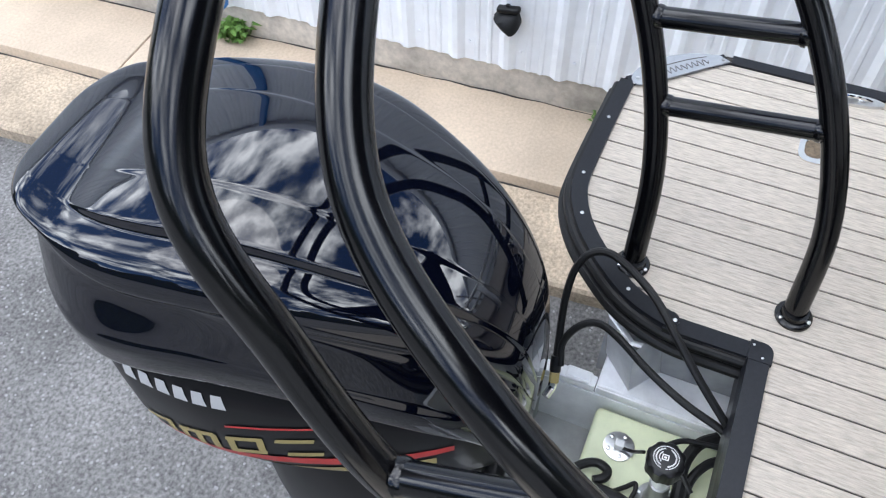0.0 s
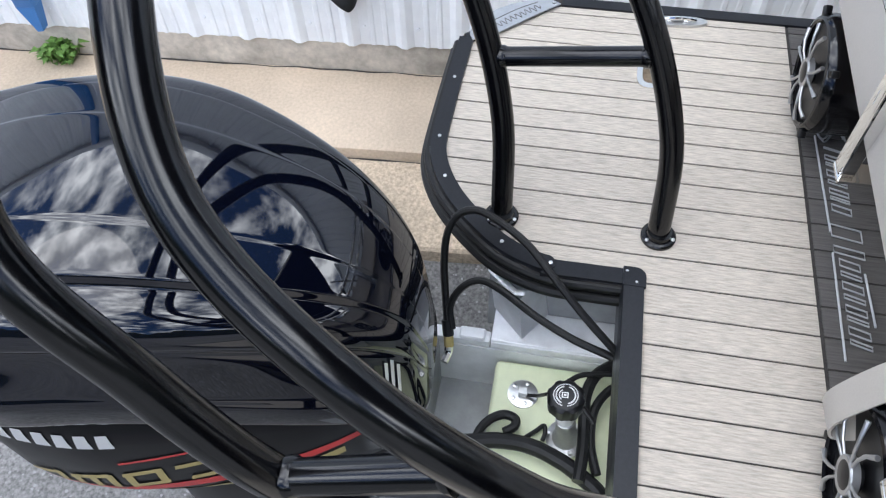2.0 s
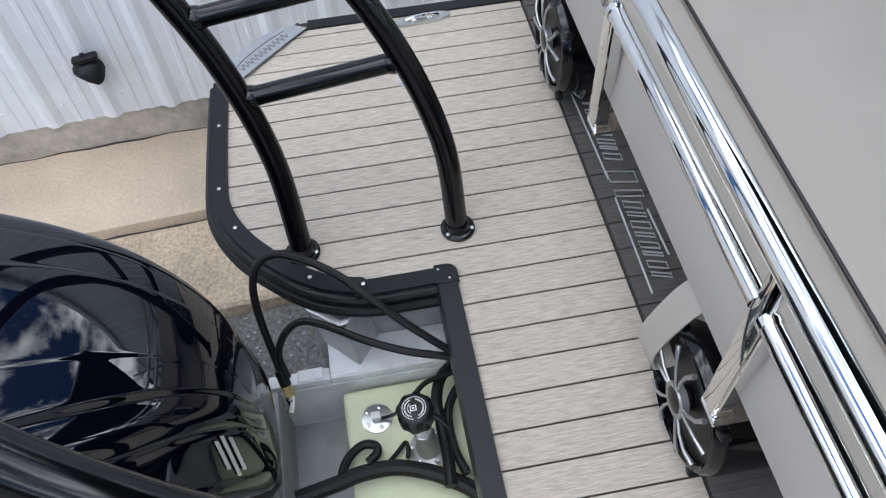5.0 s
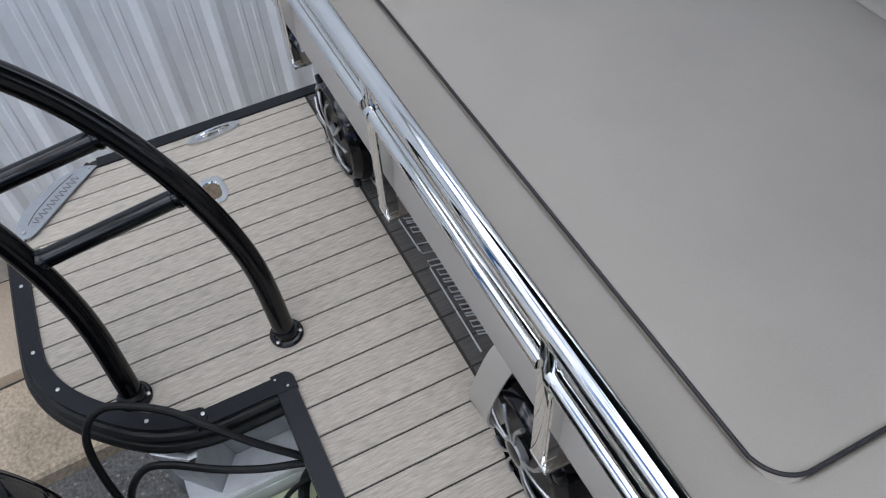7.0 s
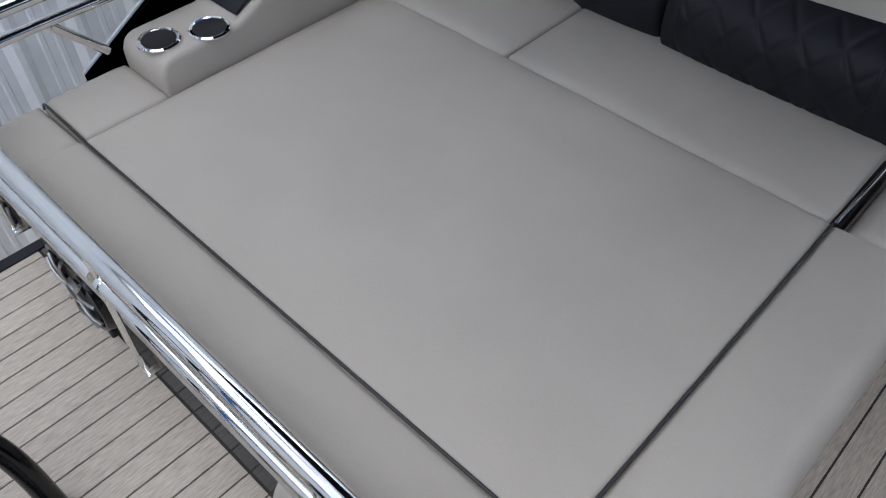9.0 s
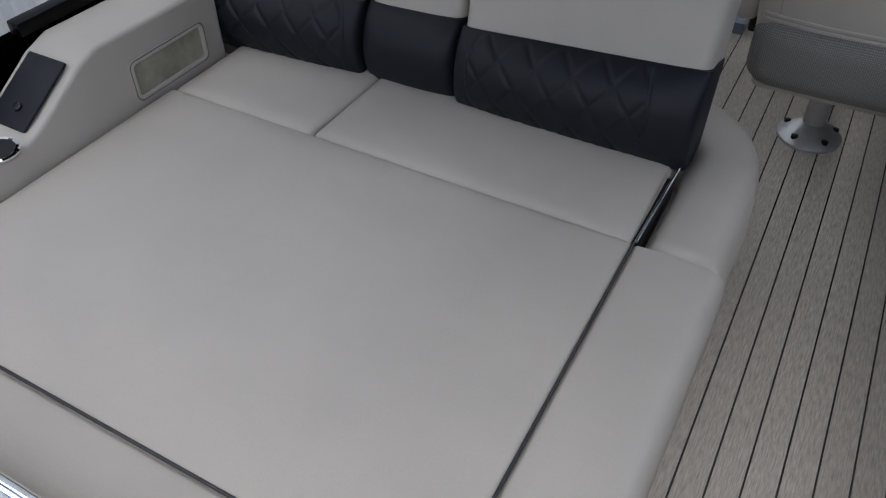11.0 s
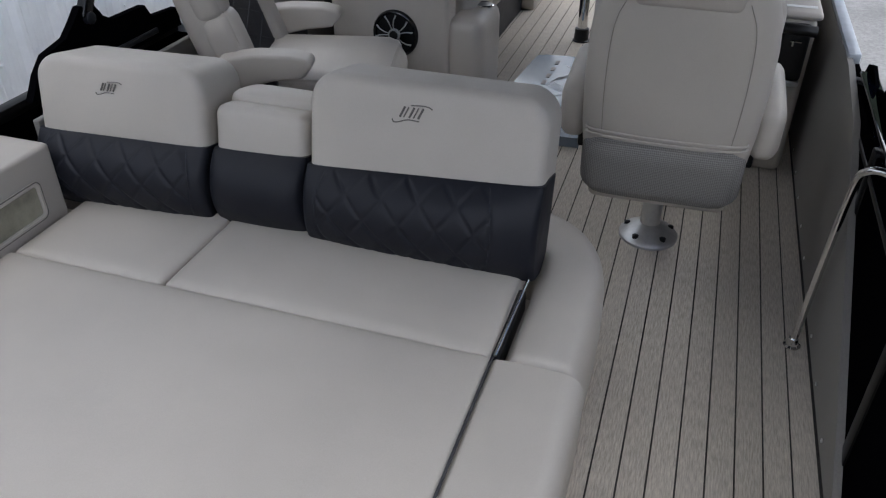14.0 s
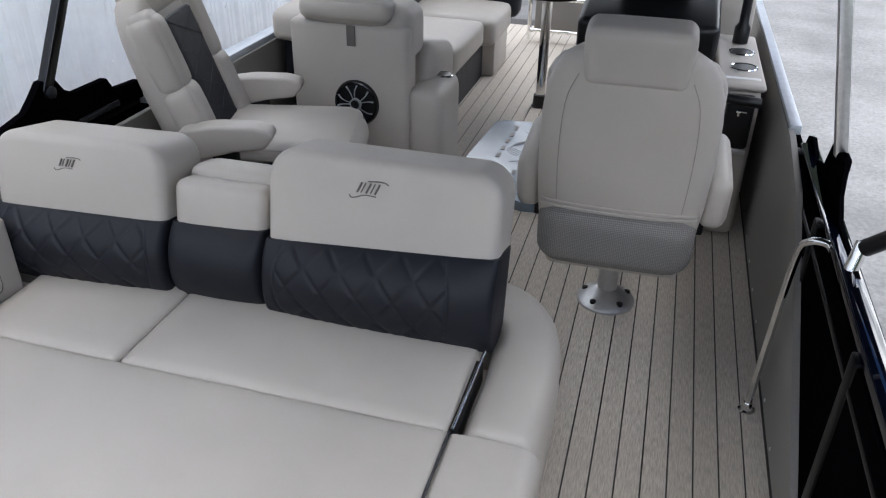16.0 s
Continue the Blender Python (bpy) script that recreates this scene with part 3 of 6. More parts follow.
for r0, a0, a1, thick in ((0.0225, 10, 350, 0.0018), (0.0170, 20, 165, 0.0030), (0.0170, 195, 340, 0.0030), (0.0115, 215, 325, 0.0022)):
    steps = int((a1 - a0) / 7)
    for k in range(steps):
        aa, bb = [radians(a0 + (a1 - a0) * j / steps) for j in (k, k + 0.70)]
        q = [TIP @ Vector((r * math.cos(a), r * math.sin(a), 0.2126)) for r, a in ((r0, aa), (r0 + thick, aa), (r0 + thick, bb), (r0, bb))]
        bm.faces.new([bm.verts.new(p) for p in q])
for x0, x1, y0, y1 in ((-0.006, 0.006, 0.003, 0.005), (-0.006, -0.004, -0.006, 0.003), (0.004, 0.006, -0.006, 0.003), (-0.006, 0.006, -0.008, -0.006), (-0.002, 0.002, -0.004, 0.001)):
    bm.faces.new([bm.verts.new(TIP @ Vector((x, y, 0.2126))) for x, y in ((x0, y0), (x1, y0), (x1, y1), (x0, y1))])
part("cap_print", bm, M_WHITE, cap_ob, "white ring of bars on the cap", smooth=False)
part("cap_tether", tube(spline([(-0.163, -0.442, -0.085), (-0.150, -0.428, -0.088), (-0.132, -0.411, -0.095)], 5), 0.008, 8, squash=0.5), M_RUBBER, tank)
part("sender_wire", tube(spline([(-0.249, -0.549, -0.262), (-0.245, -0.524, -0.250), (-0.229, -0.505, -0.200)], 6), 0.004, 8), M_RUBBER, tank)
part("breather_hose", tube(spline([(-0.145, -0.543, -0.260), (-0.168, -0.517, -0.260), (-0.183, -0.501, -0.260), (-0.167, -0.497, -0.260), (-0.148, -0.501, -0.260)], 6), 0.005, 8), M_RUBBER, tank)


def hose(label, pts, r, category="hose"):
    o = thing("hose", label, category, group="hoses of the motor well")
    part("hose_line", tube(spline(pts, 8), r, 10), M_RUBBER, o)
    return o


hose("thick black hose lying over the fuel tank", [(-0.095, -0.736, -0.235), (-0.110, -0.655, -0.235), (-0.123, -0.596, -0.235), (-0.122, -0.527, -0.235), (-0.099, -0.459, -0.235), (-0.070, -0.410, -0.235), (-0.045, -0.378, -0.235), (-0.006, -0.355, -0.235)], 0.017)
hose("short black hose loop beside the filler", [(-0.110, -0.644, -0.245), (-0.145, -0.636, -0.245), (-0.173, -0.616, -0.245), (-0.188, -0.588, -0.245), (-0.181, -0.564, -0.245), (-0.164, -0.564, -0.245), (-0.148, -0.584, -0.245)], 0.010)
hose("black fuel hose rising under the deck edge", [(-0.057, -0.423, -0.220), (-0.127, -0.418, -0.220), (-0.195, -0.420, -0.220), (-0.247, -0.421, -0.220), (-0.299, -0.403, -0.220), (-0.331, -0.368, -0.220)], 0.013)
hose("second fuel hose beside the filler", [(-0.081, -0.386, -0.230), (-0.142, -0.402, -0.230), (-0.217, -0.401, -0.230), (-0.268, -0.375, -0.230), (-0.293, -0.341, -0.230)], 0.010)
hose("thin black cable beside the tank", [(-0.260, -0.468, -0.200), (-0.285, -0.436, -0.200), (-0.295, -0.392, -0.200), (-0.300, -0.361, -0.200)], 0.006)
st = hose("black steering hose arching from motor to deck", [(-0.325, -0.734, -0.19), (-0.378, -0.748, -0.13), (-0.428, -0.759, -0.05), (-0.466, -0.757, 0.01), (-0.491, -0.737, 0.045), (-0.497, -0.699, 0.06), (-0.473, -0.646, 0.06), (-0.431, -0.583, 0.05), (-0.377, -0.526, 0.03), (-0.324, -0.459, -0.01), (-0.286, -0.398, -0.05), (-0.262, -0.352, -0.085)], 0.0085, "steering hose")
part("collar", tube([(-0.329, -0.735, -0.186), (-0.352, -0.742, -0.158)], 0.0125, 12), M_RUBBER, st)
part("fitting", tube([(-0.312, -0.731, -0.205), (-0.328, -0.735, -0.187)], 0.011, 6), M_GOLD, st, "brass hose fitting")
part("elbow", tube(spline([(-0.313, -0.731, -0.204), (-0.302, -0.732, -0.216), (-0.280, -0.738, -0.222)], 4), 0.010, 10), M_CHROME, st)
st2 = hose("black steering hose looping low into the well", [(-0.338, -0.728, -0.17), (-0.371, -0.737, -0.13), (-0.397, -0.716, -0.09), (-0.409, -0.679, -0.07), (-0.389, -0.63, -0.065), (-0.338, -0.548, -0.07), (-0.299, -0.467, -0.075), (-0.276, -0.393, -0.08), (-0.262, -0.350, -0.09)], 0.0085, "steering hose")

# ---- outboard motor ----
motor = thing("outboard_motor", "glossy black outboard motor with red and gold side stripes", "outboard motor", at=(-0.250, -0.003, 0), turn=5)


def loft(stations, n=48, power=2.6, flat=2.0):
    """A closed skin through stations (y, half width, z of the rim, height above, depth below)."""
    bm = bmesh.new()
    rings = []
    for y, w, zr, up, dn, tilt in stations:
        ring = []
        for k in range(n):
            a = 2 * math.pi * k / n
            c, s = math.cos(a), math.sin(a)
            x = w * math.copysign(abs(c) ** (2 / power), c)
            z = (up if s >= 0 else dn) * math.copysign(abs(s) ** (2 / flat), s)
            ring.append(bm.verts.new((x, y + tilt * z, zr + z)))
        rings.append(ring)
    for q, s in zip(rings, rings[1:]):
        for k in range(n):
            bm.faces.new((q[k], q[(k + 1) % n], s[(k + 1) % n], s[k]))
    bm.faces.new(rings[0][::-1])
    bm.faces.new(rings[-1])
    bmesh.ops.recalc_face_normals(bm, faces=bm.faces)
    return bm


def smooth_stations(rows, n=6):
    a = np.array(rows)
    out = []
    for i in range(len(a) - 1):
        p0, p1, p2, p3 = a[max(i - 1, 0)], a[i], a[i + 1], a[min(i + 2, len(a) - 1)]
        for k in range(n):
            u = k / n
            out.append(tuple(0.5 * (2 * p1 + (p2 - p0) * u + (2 * p0 - 5 * p1 + 4 * p2 - p3) * u * u + (3 * p1 - p0 - 3 * p2 + p3) * u ** 3)))
    out.append(tuple(a[-1]))
    return out


# y, rim half width, rim height, crown height, lip half width, lip height
TOP = smooth_stations([(-1.645, 0.05, 0.415, 0.425, 0.05, 0.33), (-1.63, 0.12, 0.42, 0.435, 0.12, 0.31), (-1.58, 0.18, 0.43, 0.447, 0.20, 0.30), (-1.50, 0.22, 0.425, 0.45, 0.265, 0.30),
                       (-1.43, 0.25, 0.415, 0.475, 0.295, 0.305), (-1.345, 0.265, 0.41, 0.50, 0.30, 0.31), (-1.24, 0.265, 0.42, 0.515, 0.29, 0.315), (-1.14, 0.255, 0.42, 0.51, 0.275, 0.30),
                       (-1.04, 0.235, 0.40, 0.485, 0.255, 0.27), (-0.91, 0.19, 0.34, 0.43, 0.22, 0.21), (-0.82, 0.145, 0.27, 0.355, 0.18, 0.14), (-0.765, 0.105, 0.18, 0.26, 0.14, 0.05),
                       (-0.742, 0.07, 0.07, 0.14, 0.10, 0.0), (-0.735, 0.04, 0.01, 0.05, 0.06, -0.02)])
CROWN = [(0.985, 0.16), (0.955, 0.34), (0.91, 0.48), (0.85, 0.57), (0.775, 0.625), (0.742, 0.635), (0.728, 0.645), (0.708, 0.80), (0.700, 0.835), (0.685, 0.850), (0.55, 0.920), (0.420, 0.965), (0.392, 0.970), (0.380, 0.992), (0.365, 1.004), (0.34, 1.010), (0.18, 1.035), (0.0, 1.045)]


def cowl_half(y, wa, za, top, wb, zb):
    """Half a cross-section: skirt, lip, air scoop, rim and crown."""
    scoop = max(0.0, min(1.0, (-1.10 - y) / 0.14))
    drop = min(0.10, zb + 0.06) if y > -0.85 else 0.10
    half = [(wb * 0.96, zb - drop), (wb, zb - drop + 0.012), (wb + 0.004, zb - 0.03), (wb + 0.001, zb - 0.008), (wb - 0.006, zb)]
    for u, inset in ((0.10, 0.10), (0.36, 0.5), (0.68, 1.0), (0.88, 0.7)):
        x = wb + (wa - wb) * u - 0.006 * (1 - u)
        half.append((x - 0.024 * inset * scoop, zb + (za - zb) * u))
    half += [(wa - 0.004, za - 0.010), (wa, za)]
    swell = max(0.0, min(1.0, (y + 1.545) / 0.13))
    swell = swell * swell * (3 - 2 * swell)
    return half + [(wa * u, za + (top - za) * (v if u > 0.74 else 0.64 + (v - 0.64) * (0.12 + 0.88 * swell)) / 1.045) for u, v in CROWN]


def cowl_skin():
    bm = bmesh.new()
    rings = []
    for st in TOP:
        half = cowl_half(*st)
        prof = half + [(-x, z) for x, z in half[-2::-1]]
        rings.append([bm.verts.new((x, st[0], z)) for x, z in prof])
    for q, r in zip(rings, rings[1:]):
        for k in range(len(q) - 1):
            bm.faces.new((q[k], q[k + 1], r[k + 1], r[k]))
        bm.faces.new((q[-1], q[0], r[0], r[-1]))
    bm.faces.new(rings[0])
    bm.faces.new(rings[-1][::-1])
    bmesh.ops.recalc_face_normals(bm, faces=bm.faces)
    return bm


cowl = part("cowl", cowl_skin(), M_COWL, motor, "glossy black moulded top cowl", sharp=0)
sub = cowl.modifiers.new("smooth", "SUBSURF")
sub.levels = sub.render_levels = 2
LOW = smooth_stations([(-1.585, 0.10, 0.05, 0.20, 0.20), (-1.56, 0.18, 0.05, 0.21, 0.22), (-1.47, 0.262, 0.045, 0.22, 0.235), (-1.33, 0.287, 0.04, 0.22, 0.24), (-1.2, 0.277, 0.035, 0.22, 0.24), (-1.06, 0.25, 0.03, 0.20, 0.23),
                       (-0.91, 0.205, 0.01, 0.18, 0.20), (-0.81, 0.155, -0.02, 0.14, 0.16), (-0.755, 0.10, -0.05, 0.10, 0.12)])
part("lower_cowl", loft([(*r, 0) for r in LOW], power=3.0, flat=4.5), M_COWL_LOW, motor, "satin black lower cowl with stripes", sharp=60)


def low_side(y, z, out=0.0015):
    """A place on the lower cowl's starboard side."""
    a = np.array(LOW)
    w, zr, up, dn = [float(np.interp(y, a[:, 0], a[:, j])) for j in (1, 2, 3, 4)]
    q = min(0.97, abs(z - zr) / (up if z > zr else dn))
    return Vector((w * (1 - q ** 4.5) ** (1 / 3.0) + out, y, z))


def decal(name, pts_lo, pts_hi, mat, label, n=14):
    """A thin decal between a lower and an upper line of (y, z) on the starboard side."""
    bm = bmesh.new()
    rows = []
    drop = lambda line: [(y, z + (-0.10 + 0.32 * (y + 1.4) if z < 0.12 else -0.03)) for y, z in line]
    pts_lo, pts_hi = drop(pts_lo), drop(pts_hi)
    for k in range(n + 1):
        u = k / n
        pick = lambda line: tuple(np.interp(u, np.linspace(0, 1, len(line)), [p[j] for p in line]) for j in (0, 1))
        lo, hi = pick(pts_lo), pick(pts_hi)
        rows.append([bm.verts.new(low_side(lo[0] + (hi[0] - lo[0]) * t, lo[1] + (hi[1] - lo[1]) * t)) for t in (0, 0.5, 1)])
    for q, r in zip(rows, rows[1:]):
        for k in range(2):
            bm.faces.new((q[k], q[k + 1], r[k + 1], r[k]))
    bmesh.ops.recalc_face_normals(bm, faces=bm.faces)
    return part(name, bm, mat, motor, label)


for i in range(6):
    y = -1.435 + i * 0.0355
    decal("name_bar", [(y, 0.155 - i * 0.001), (y + 0.027, 0.155 - i * 0.001)], [(y + 0.005, 0.195 - i * 0.001), (y + 0.024, 0.195 - i * 0.001)], M_SILVER, "silver block of the maker's mark", 3)
decal("red_stripe", [(-1.44, 0.03), (-1.25, -0.045), (-1.0, -0.075), (-0.85, -0.07)], [(-1.44, 0.045), (-1.25, -0.015), (-1.0, -0.045), (-0.85, -0.05)], M_RED, "red side stripe")
decal("gold_stripe", [(-1.40, -0.07), (-1.2, -0.11), (-1.0, -0.12), (-0.88, -0.11)], [(-1.40, -0.05), (-1.2, -0.085), (-1.0, -0.085), (-0.88, -0.085)], M_GOLD, "gold side stripe")
for y0, y1, z0, z1 in ((-1.45, -1.385, 0.072, 0.088), (-1.40, -1.385, 0.03, 0.088), (-1.37, -1.29, 0.055, 0.072), (-1.37, -1.355, 0.01, 0.07), (-1.335, -1.32, 0.005, 0.068), (-1.30, -1.285, 0.0, 0.066), (-1.265, -1.19, 0.045, 0.06), (-1.265, -1.19, -0.012, 0.004), (-1.265, -1.25, -0.01, 0.055), (-1.205, -1.19, -0.012, 0.058), (-1.165, -1.09, 0.038, 0.053), (-1.15, -1.08, -0.02, -0.004), (-1.06, -1.04, -0.025, 0.045)):
    decal("script_bar", [(y0, z0), (y1, z0 - 0.004)], [(y0 + 0.004, z1), (y1 + 0.004, z1 - 0.004)], M_GOLD, "gold block of the side script", 3)
decal("red_flash", [(-1.25, 0.10), (-1.05, 0.085)], [(-1.25, 0.108), (-1.05, 0.092)], M_RED, "thin red flash")
for k, (u0, u1, v0, v1) in enumerate(((0.25, 0.60, 0.1, 0.24), (0.10, 0.66, 0.36, 0.5), (0.20, 0.62, 0.62, 0.76))):
    bm = bmesh.new()
    rows = []
    for i in range(5):
        st = [float(np.interp(-0.80 + 0.032 * (v0 + (v1 - v0) * i / 4), [t[0] for t in TOP], [t[j] for t in TOP])) for j in range(6)]
        half = cowl_half(*st)[4:11]
        row = []
        for j in range(5):
            u = u0 + (u1 - u0) * j / 4
            x, z = [float(np.interp(u * 6, range(7), [h[c] for h in half])) for c in (0, 1)]
            row.append(bm.verts.new((x + 0.0025, st[0] + 0.0025, z)))
        rows.append(row)
    for q, r in zip(rows, rows[1:]):
        for j in range(4):
            bm.faces.new((q[j], q[j + 1], r[j + 1], r[j]))
    bmesh.ops.recalc_face_normals(bm, faces=bm.faces)
    part("front_mark", bm, M_SILVER, motor, "grey bar decal on the cowl's front")
part("midsection", loft(smooth_stations([(-1.40, 0.10, -0.5, 0.4, 0.42, 0), (-1.30, 0.16, -0.5, 0.42, 0.42, 0), (-1.10, 0.17, -0.5, 0.42, 0.42, 0), (-0.98, 0.12, -0.5, 0.4, 0.40, 0)], 3), 24, 3, 6), M_COWL_LOW, motor)
part("swivel_bracket", box(-0.15, 0.15, -1.0, -0.80, -0.52, -0.12, 0.03, 3), M_COWL_LOW, motor, "dark clamp and swivel bracket")
part("steering_cylinder", tube([(-0.2, -0.80, -0.20), (0.22, -0.80, -0.20)], 0.028, 16), M_BRUSHED, motor, "silver steering cylinder")
part("steering_bellows", tube([(0.10, -0.80, -0.20), (0.14, -0.80, -0.20)], 0.036, 16), M_PLASTIC, motor)

# ---- tow bar ----
tow = thing("tow_bar", "glossy black arched tow bar bolted to the deck", "tow bar")
TR = 0.0235
fwd_leg = [(-0.532, -0.316, 0.0), (-0.590, -0.333, 0.219), (-0.652, -0.408, 0.430), (-0.701, -0.528, 0.623), (-0.695, -0.672, 0.790), (-0.638, -0.821, 0.920), (-0.486, -0.900, 1.028), (-0.33, -0.94, 1.09)]
aft_leg = [(-0.534, -0.650, 0.0), (-0.623, -0.666, 0.194), (-0.681, -0.716, 0.385), (-0.714, -0.793, 0.572), (-0.709, -0.884, 0.748), (-0.665, -0.965, 0.902), (-0.550, -1.005, 1.027), (-0.37, -1.03, 1.10)]


fwd_far = [(-0.226, -0.944, 1.085), (-0.117, -0.931, 1.060), (0.047, -0.897, 0.999), (0.178, -0.838, 0.876), (0.257, -0.682, 0.754), (0.263, -0.532, 0.595), (0.215, -0.410, 0.409), (0.228, -0.335, 0.202), (0.290, -0.305, 0.000)]
aft_far = [(-0.220, -1.036, 1.118), (-0.069, -1.024, 1.096), (0.110, -0.992, 1.019), (0.232, -0.967, 0.896), (0.266, -0.881, 0.747), (0.276, -0.792, 0.572), (0.241, -0.715, 0.386), (0.261, -0.665, 0.194), (0.330, -0.700, 0.000)]
part("tube", tube(spline(fwd_leg + fwd_far, 10), TR, 28), M_TUBE, tow)
part("tube", tube(spline(aft_leg + aft_far, 10), TR, 28), M_TUBE, tow)
sides = {1: (spline(fwd_leg, 20), spline(aft_leg, 20)), -1: (spline(fwd_far, 20), spline(aft_far, 20))}


def at_height(pts, z):
    return min(pts, key=lambda p: abs(p.z - z))


for zf, za, mir in ((0.389, 0.328, 1), (0.539, 0.485, 1), (0.665, 0.575, -1), (0.50, 0.42, -1)):
    ends = [at_height(pts, z) for pts, z in zip(sides[mir], (zf, za))]
    rung = part("rung", tube(ends, 0.019, 20), M_TUBE, tow)
    for e, o_ in ((ends[0], ends[1]), (ends[1], ends[0])):
        d = (o_ - e).normalized()
        part("weld", tube([e + d * 0.020, e + d * 0.027, e + d * 0.032], [0.0225, 0.0215, 0.0185], 20), M_TUBE, rung)
for bx, by in ((-0.532, -0.316), (-0.534, -0.650), (0.29, -0.305), (0.33, -0.700)):
    fl = part("base_flange", lathe([(0.037, 0.0), (0.037, 0.006), (0.034, 0.009), (0.028, 0.010), (0.026, 0.022)], 32, Matrix.Translation((bx, by, 0.001))), M_TUBE, tow)
    for k in range(3):
        a = 2 * math.pi * k / 3 + 1.2
        part("bolt", lathe([(0.004, 0.009), (0.004, 0.0125), (0.002, 0.0135)], 8, Matrix.Translation((bx + 0.0315 * math.cos(a), by + 0.0315 * math.sin(a), 0.001))), M_BRUSHED, fl)

# ---- deck fittings ----
plate = [(p.x, p.y) for p in spline([(-1.272, -0.588, 0), (-1.225, -0.640, 0), (-1.16, -0.708, 0), (-1.100, -0.772, 0), (-1.098, -0.800, 0), (-1.125, -0.812, 0), (-1.175, -0.795, 0), (-1.225, -0.752, 0), (-1.268, -0.69, 0), (-1.288, -0.62, 0)], 4)]
corner = thing("corner_plate", "grey aluminium corner plate with dark script badge", "corner plate")
part("plate", slab(plate, 0.007, 0.011), M_GREY, corner, smooth=False)
bm = bmesh.new()
A = Matrix.Translation((-1.198, -0.708, 0.0115)) @ pose(0, 0, 0, 0, 0, -47)
stroke = [(-0.085 + 0.0048 * k, 0.004 + 0.011 * math.sin(1.9 * k) * (1.3 if k in (4, 22) else 1.0), 0) for k in range(36)]
add_tube(bm, [A @ Vector(p) for p in spline(stroke, 2)], 0.0011, 5)
add_tube(bm, [A @ Vector(p) for p in spline([(-0.09, -0.012, 0), (-0.03, -0.019, 0), (0.05, -0.017, 0), (0.095, -0.006, 0)], 5)], 0.0012, 5)
bmesh.ops.recalc_face_normals(bm, faces=bm.faces)
part("badge", bm, M_STITCH, corner, "dark script shape", smooth=False)
for x, y in ((-1.272, -0.606), (-1.115, -0.795)):
    part("rivet", lathe([(0.006, 0.011), (0.005, 0.014), (0.002, 0.0145)], 10, Matrix.Translation((x, y, 0))), M_BRUSHED, corner)

cleat = thing("cleat", "flush pull-up dock cleat in polished steel", "cleat", at=(-1.248, -0.278, 0.0), turn=95)
bm = bmesh.new()
prof = [(0.076 * math.cos(a) * abs(math.cos(a)) ** -0.25 if abs(math.cos(a)) > 0.01 else 0, 0.019 * math.sin(a)) for a in [2 * math.pi * k / 32 for k in range(32)]]
part("base_plate", slab(prof, 0.0, 0.008), M_BRUSHED, cleat)
for s in (-1, 1):
    part("horn_slot", box(s * 0.022 - 0.009, s * 0.022 + 0.009, -0.008, 0.008, 0.007, 0.012, 0.002, 2), M_CHROME, cleat)
part("horn", tube(spline([(-0.045, 0, 0.010), (-0.02, 0, 0.015), (0.02, 0, 0.015), (0.045, 0, 0.010)], 4), 0.006, 10), M_CHROME, cleat)

pull = thing("deck_socket", "oval steel deck socket with a sandy recess", "deck socket", at=(-1.036, -0.341, 0.0), turn=0)
bm = bmesh.new()
o = [(0.050 * math.copysign(abs(math.cos(a)) ** 0.6, math.cos(a)), 0.036 * math.copysign(abs(math.sin(a)) ** 0.7, math.sin(a))) for a in [2 * math.pi * k / 36 for k in range(36)]]
i_ = [(0.68 * x, 0.62 * y) for x, y in o]
for z0, z1 in ((0.001, 0.004),):
    va = [bm.verts.new((x, y, z1)) for x, y in o]
    vb = [bm.verts.new((x, y, z1)) for x, y in i_]
    vc = [bm.verts.new((x, y, -0.002)) for x, y in o]
    vd = [bm.verts.new((x * 0.9, y * 0.9, 0.0008)) for x, y in i_]
    for k in range(36):
        j = (k + 1) % 36
        bm.faces.new((va[k], va[j], vb[j], vb[k]))
        bm.faces.new((vc[k], vc[j], va[j], va[k]))
        bm.faces.new((vb[k], vb[j], vd[j], vd[k]))
bmesh.ops.recalc_face_normals(bm, faces=bm.faces)
part("rim", bm, M_CHROME, pull)
part("recess", slab([(0.9 * x, 0.9 * y) for x, y in i_], -0.002, 0.0012), M_RECESS, pull, "sandy brown recess", smooth=False)

# raised script on the dark strip: a hook, slanted open outlines, a tall zigzag and long underlines
badge = thing("deck_lettering", "silver outlined script badge on the dark strip", "badge")


def strip_mark(lines, r=0.0024):
    bm = bmesh.new()
    for pts, shut in lines:
        add_tube(bm, [(x, y, 0.0035) for x, y in pts], r, 6, closed=shut)
    bmesh.ops.recalc_face_normals(bm, faces=bm.faces)
    part("glyph_shape", bm, M_SILVER, badge)


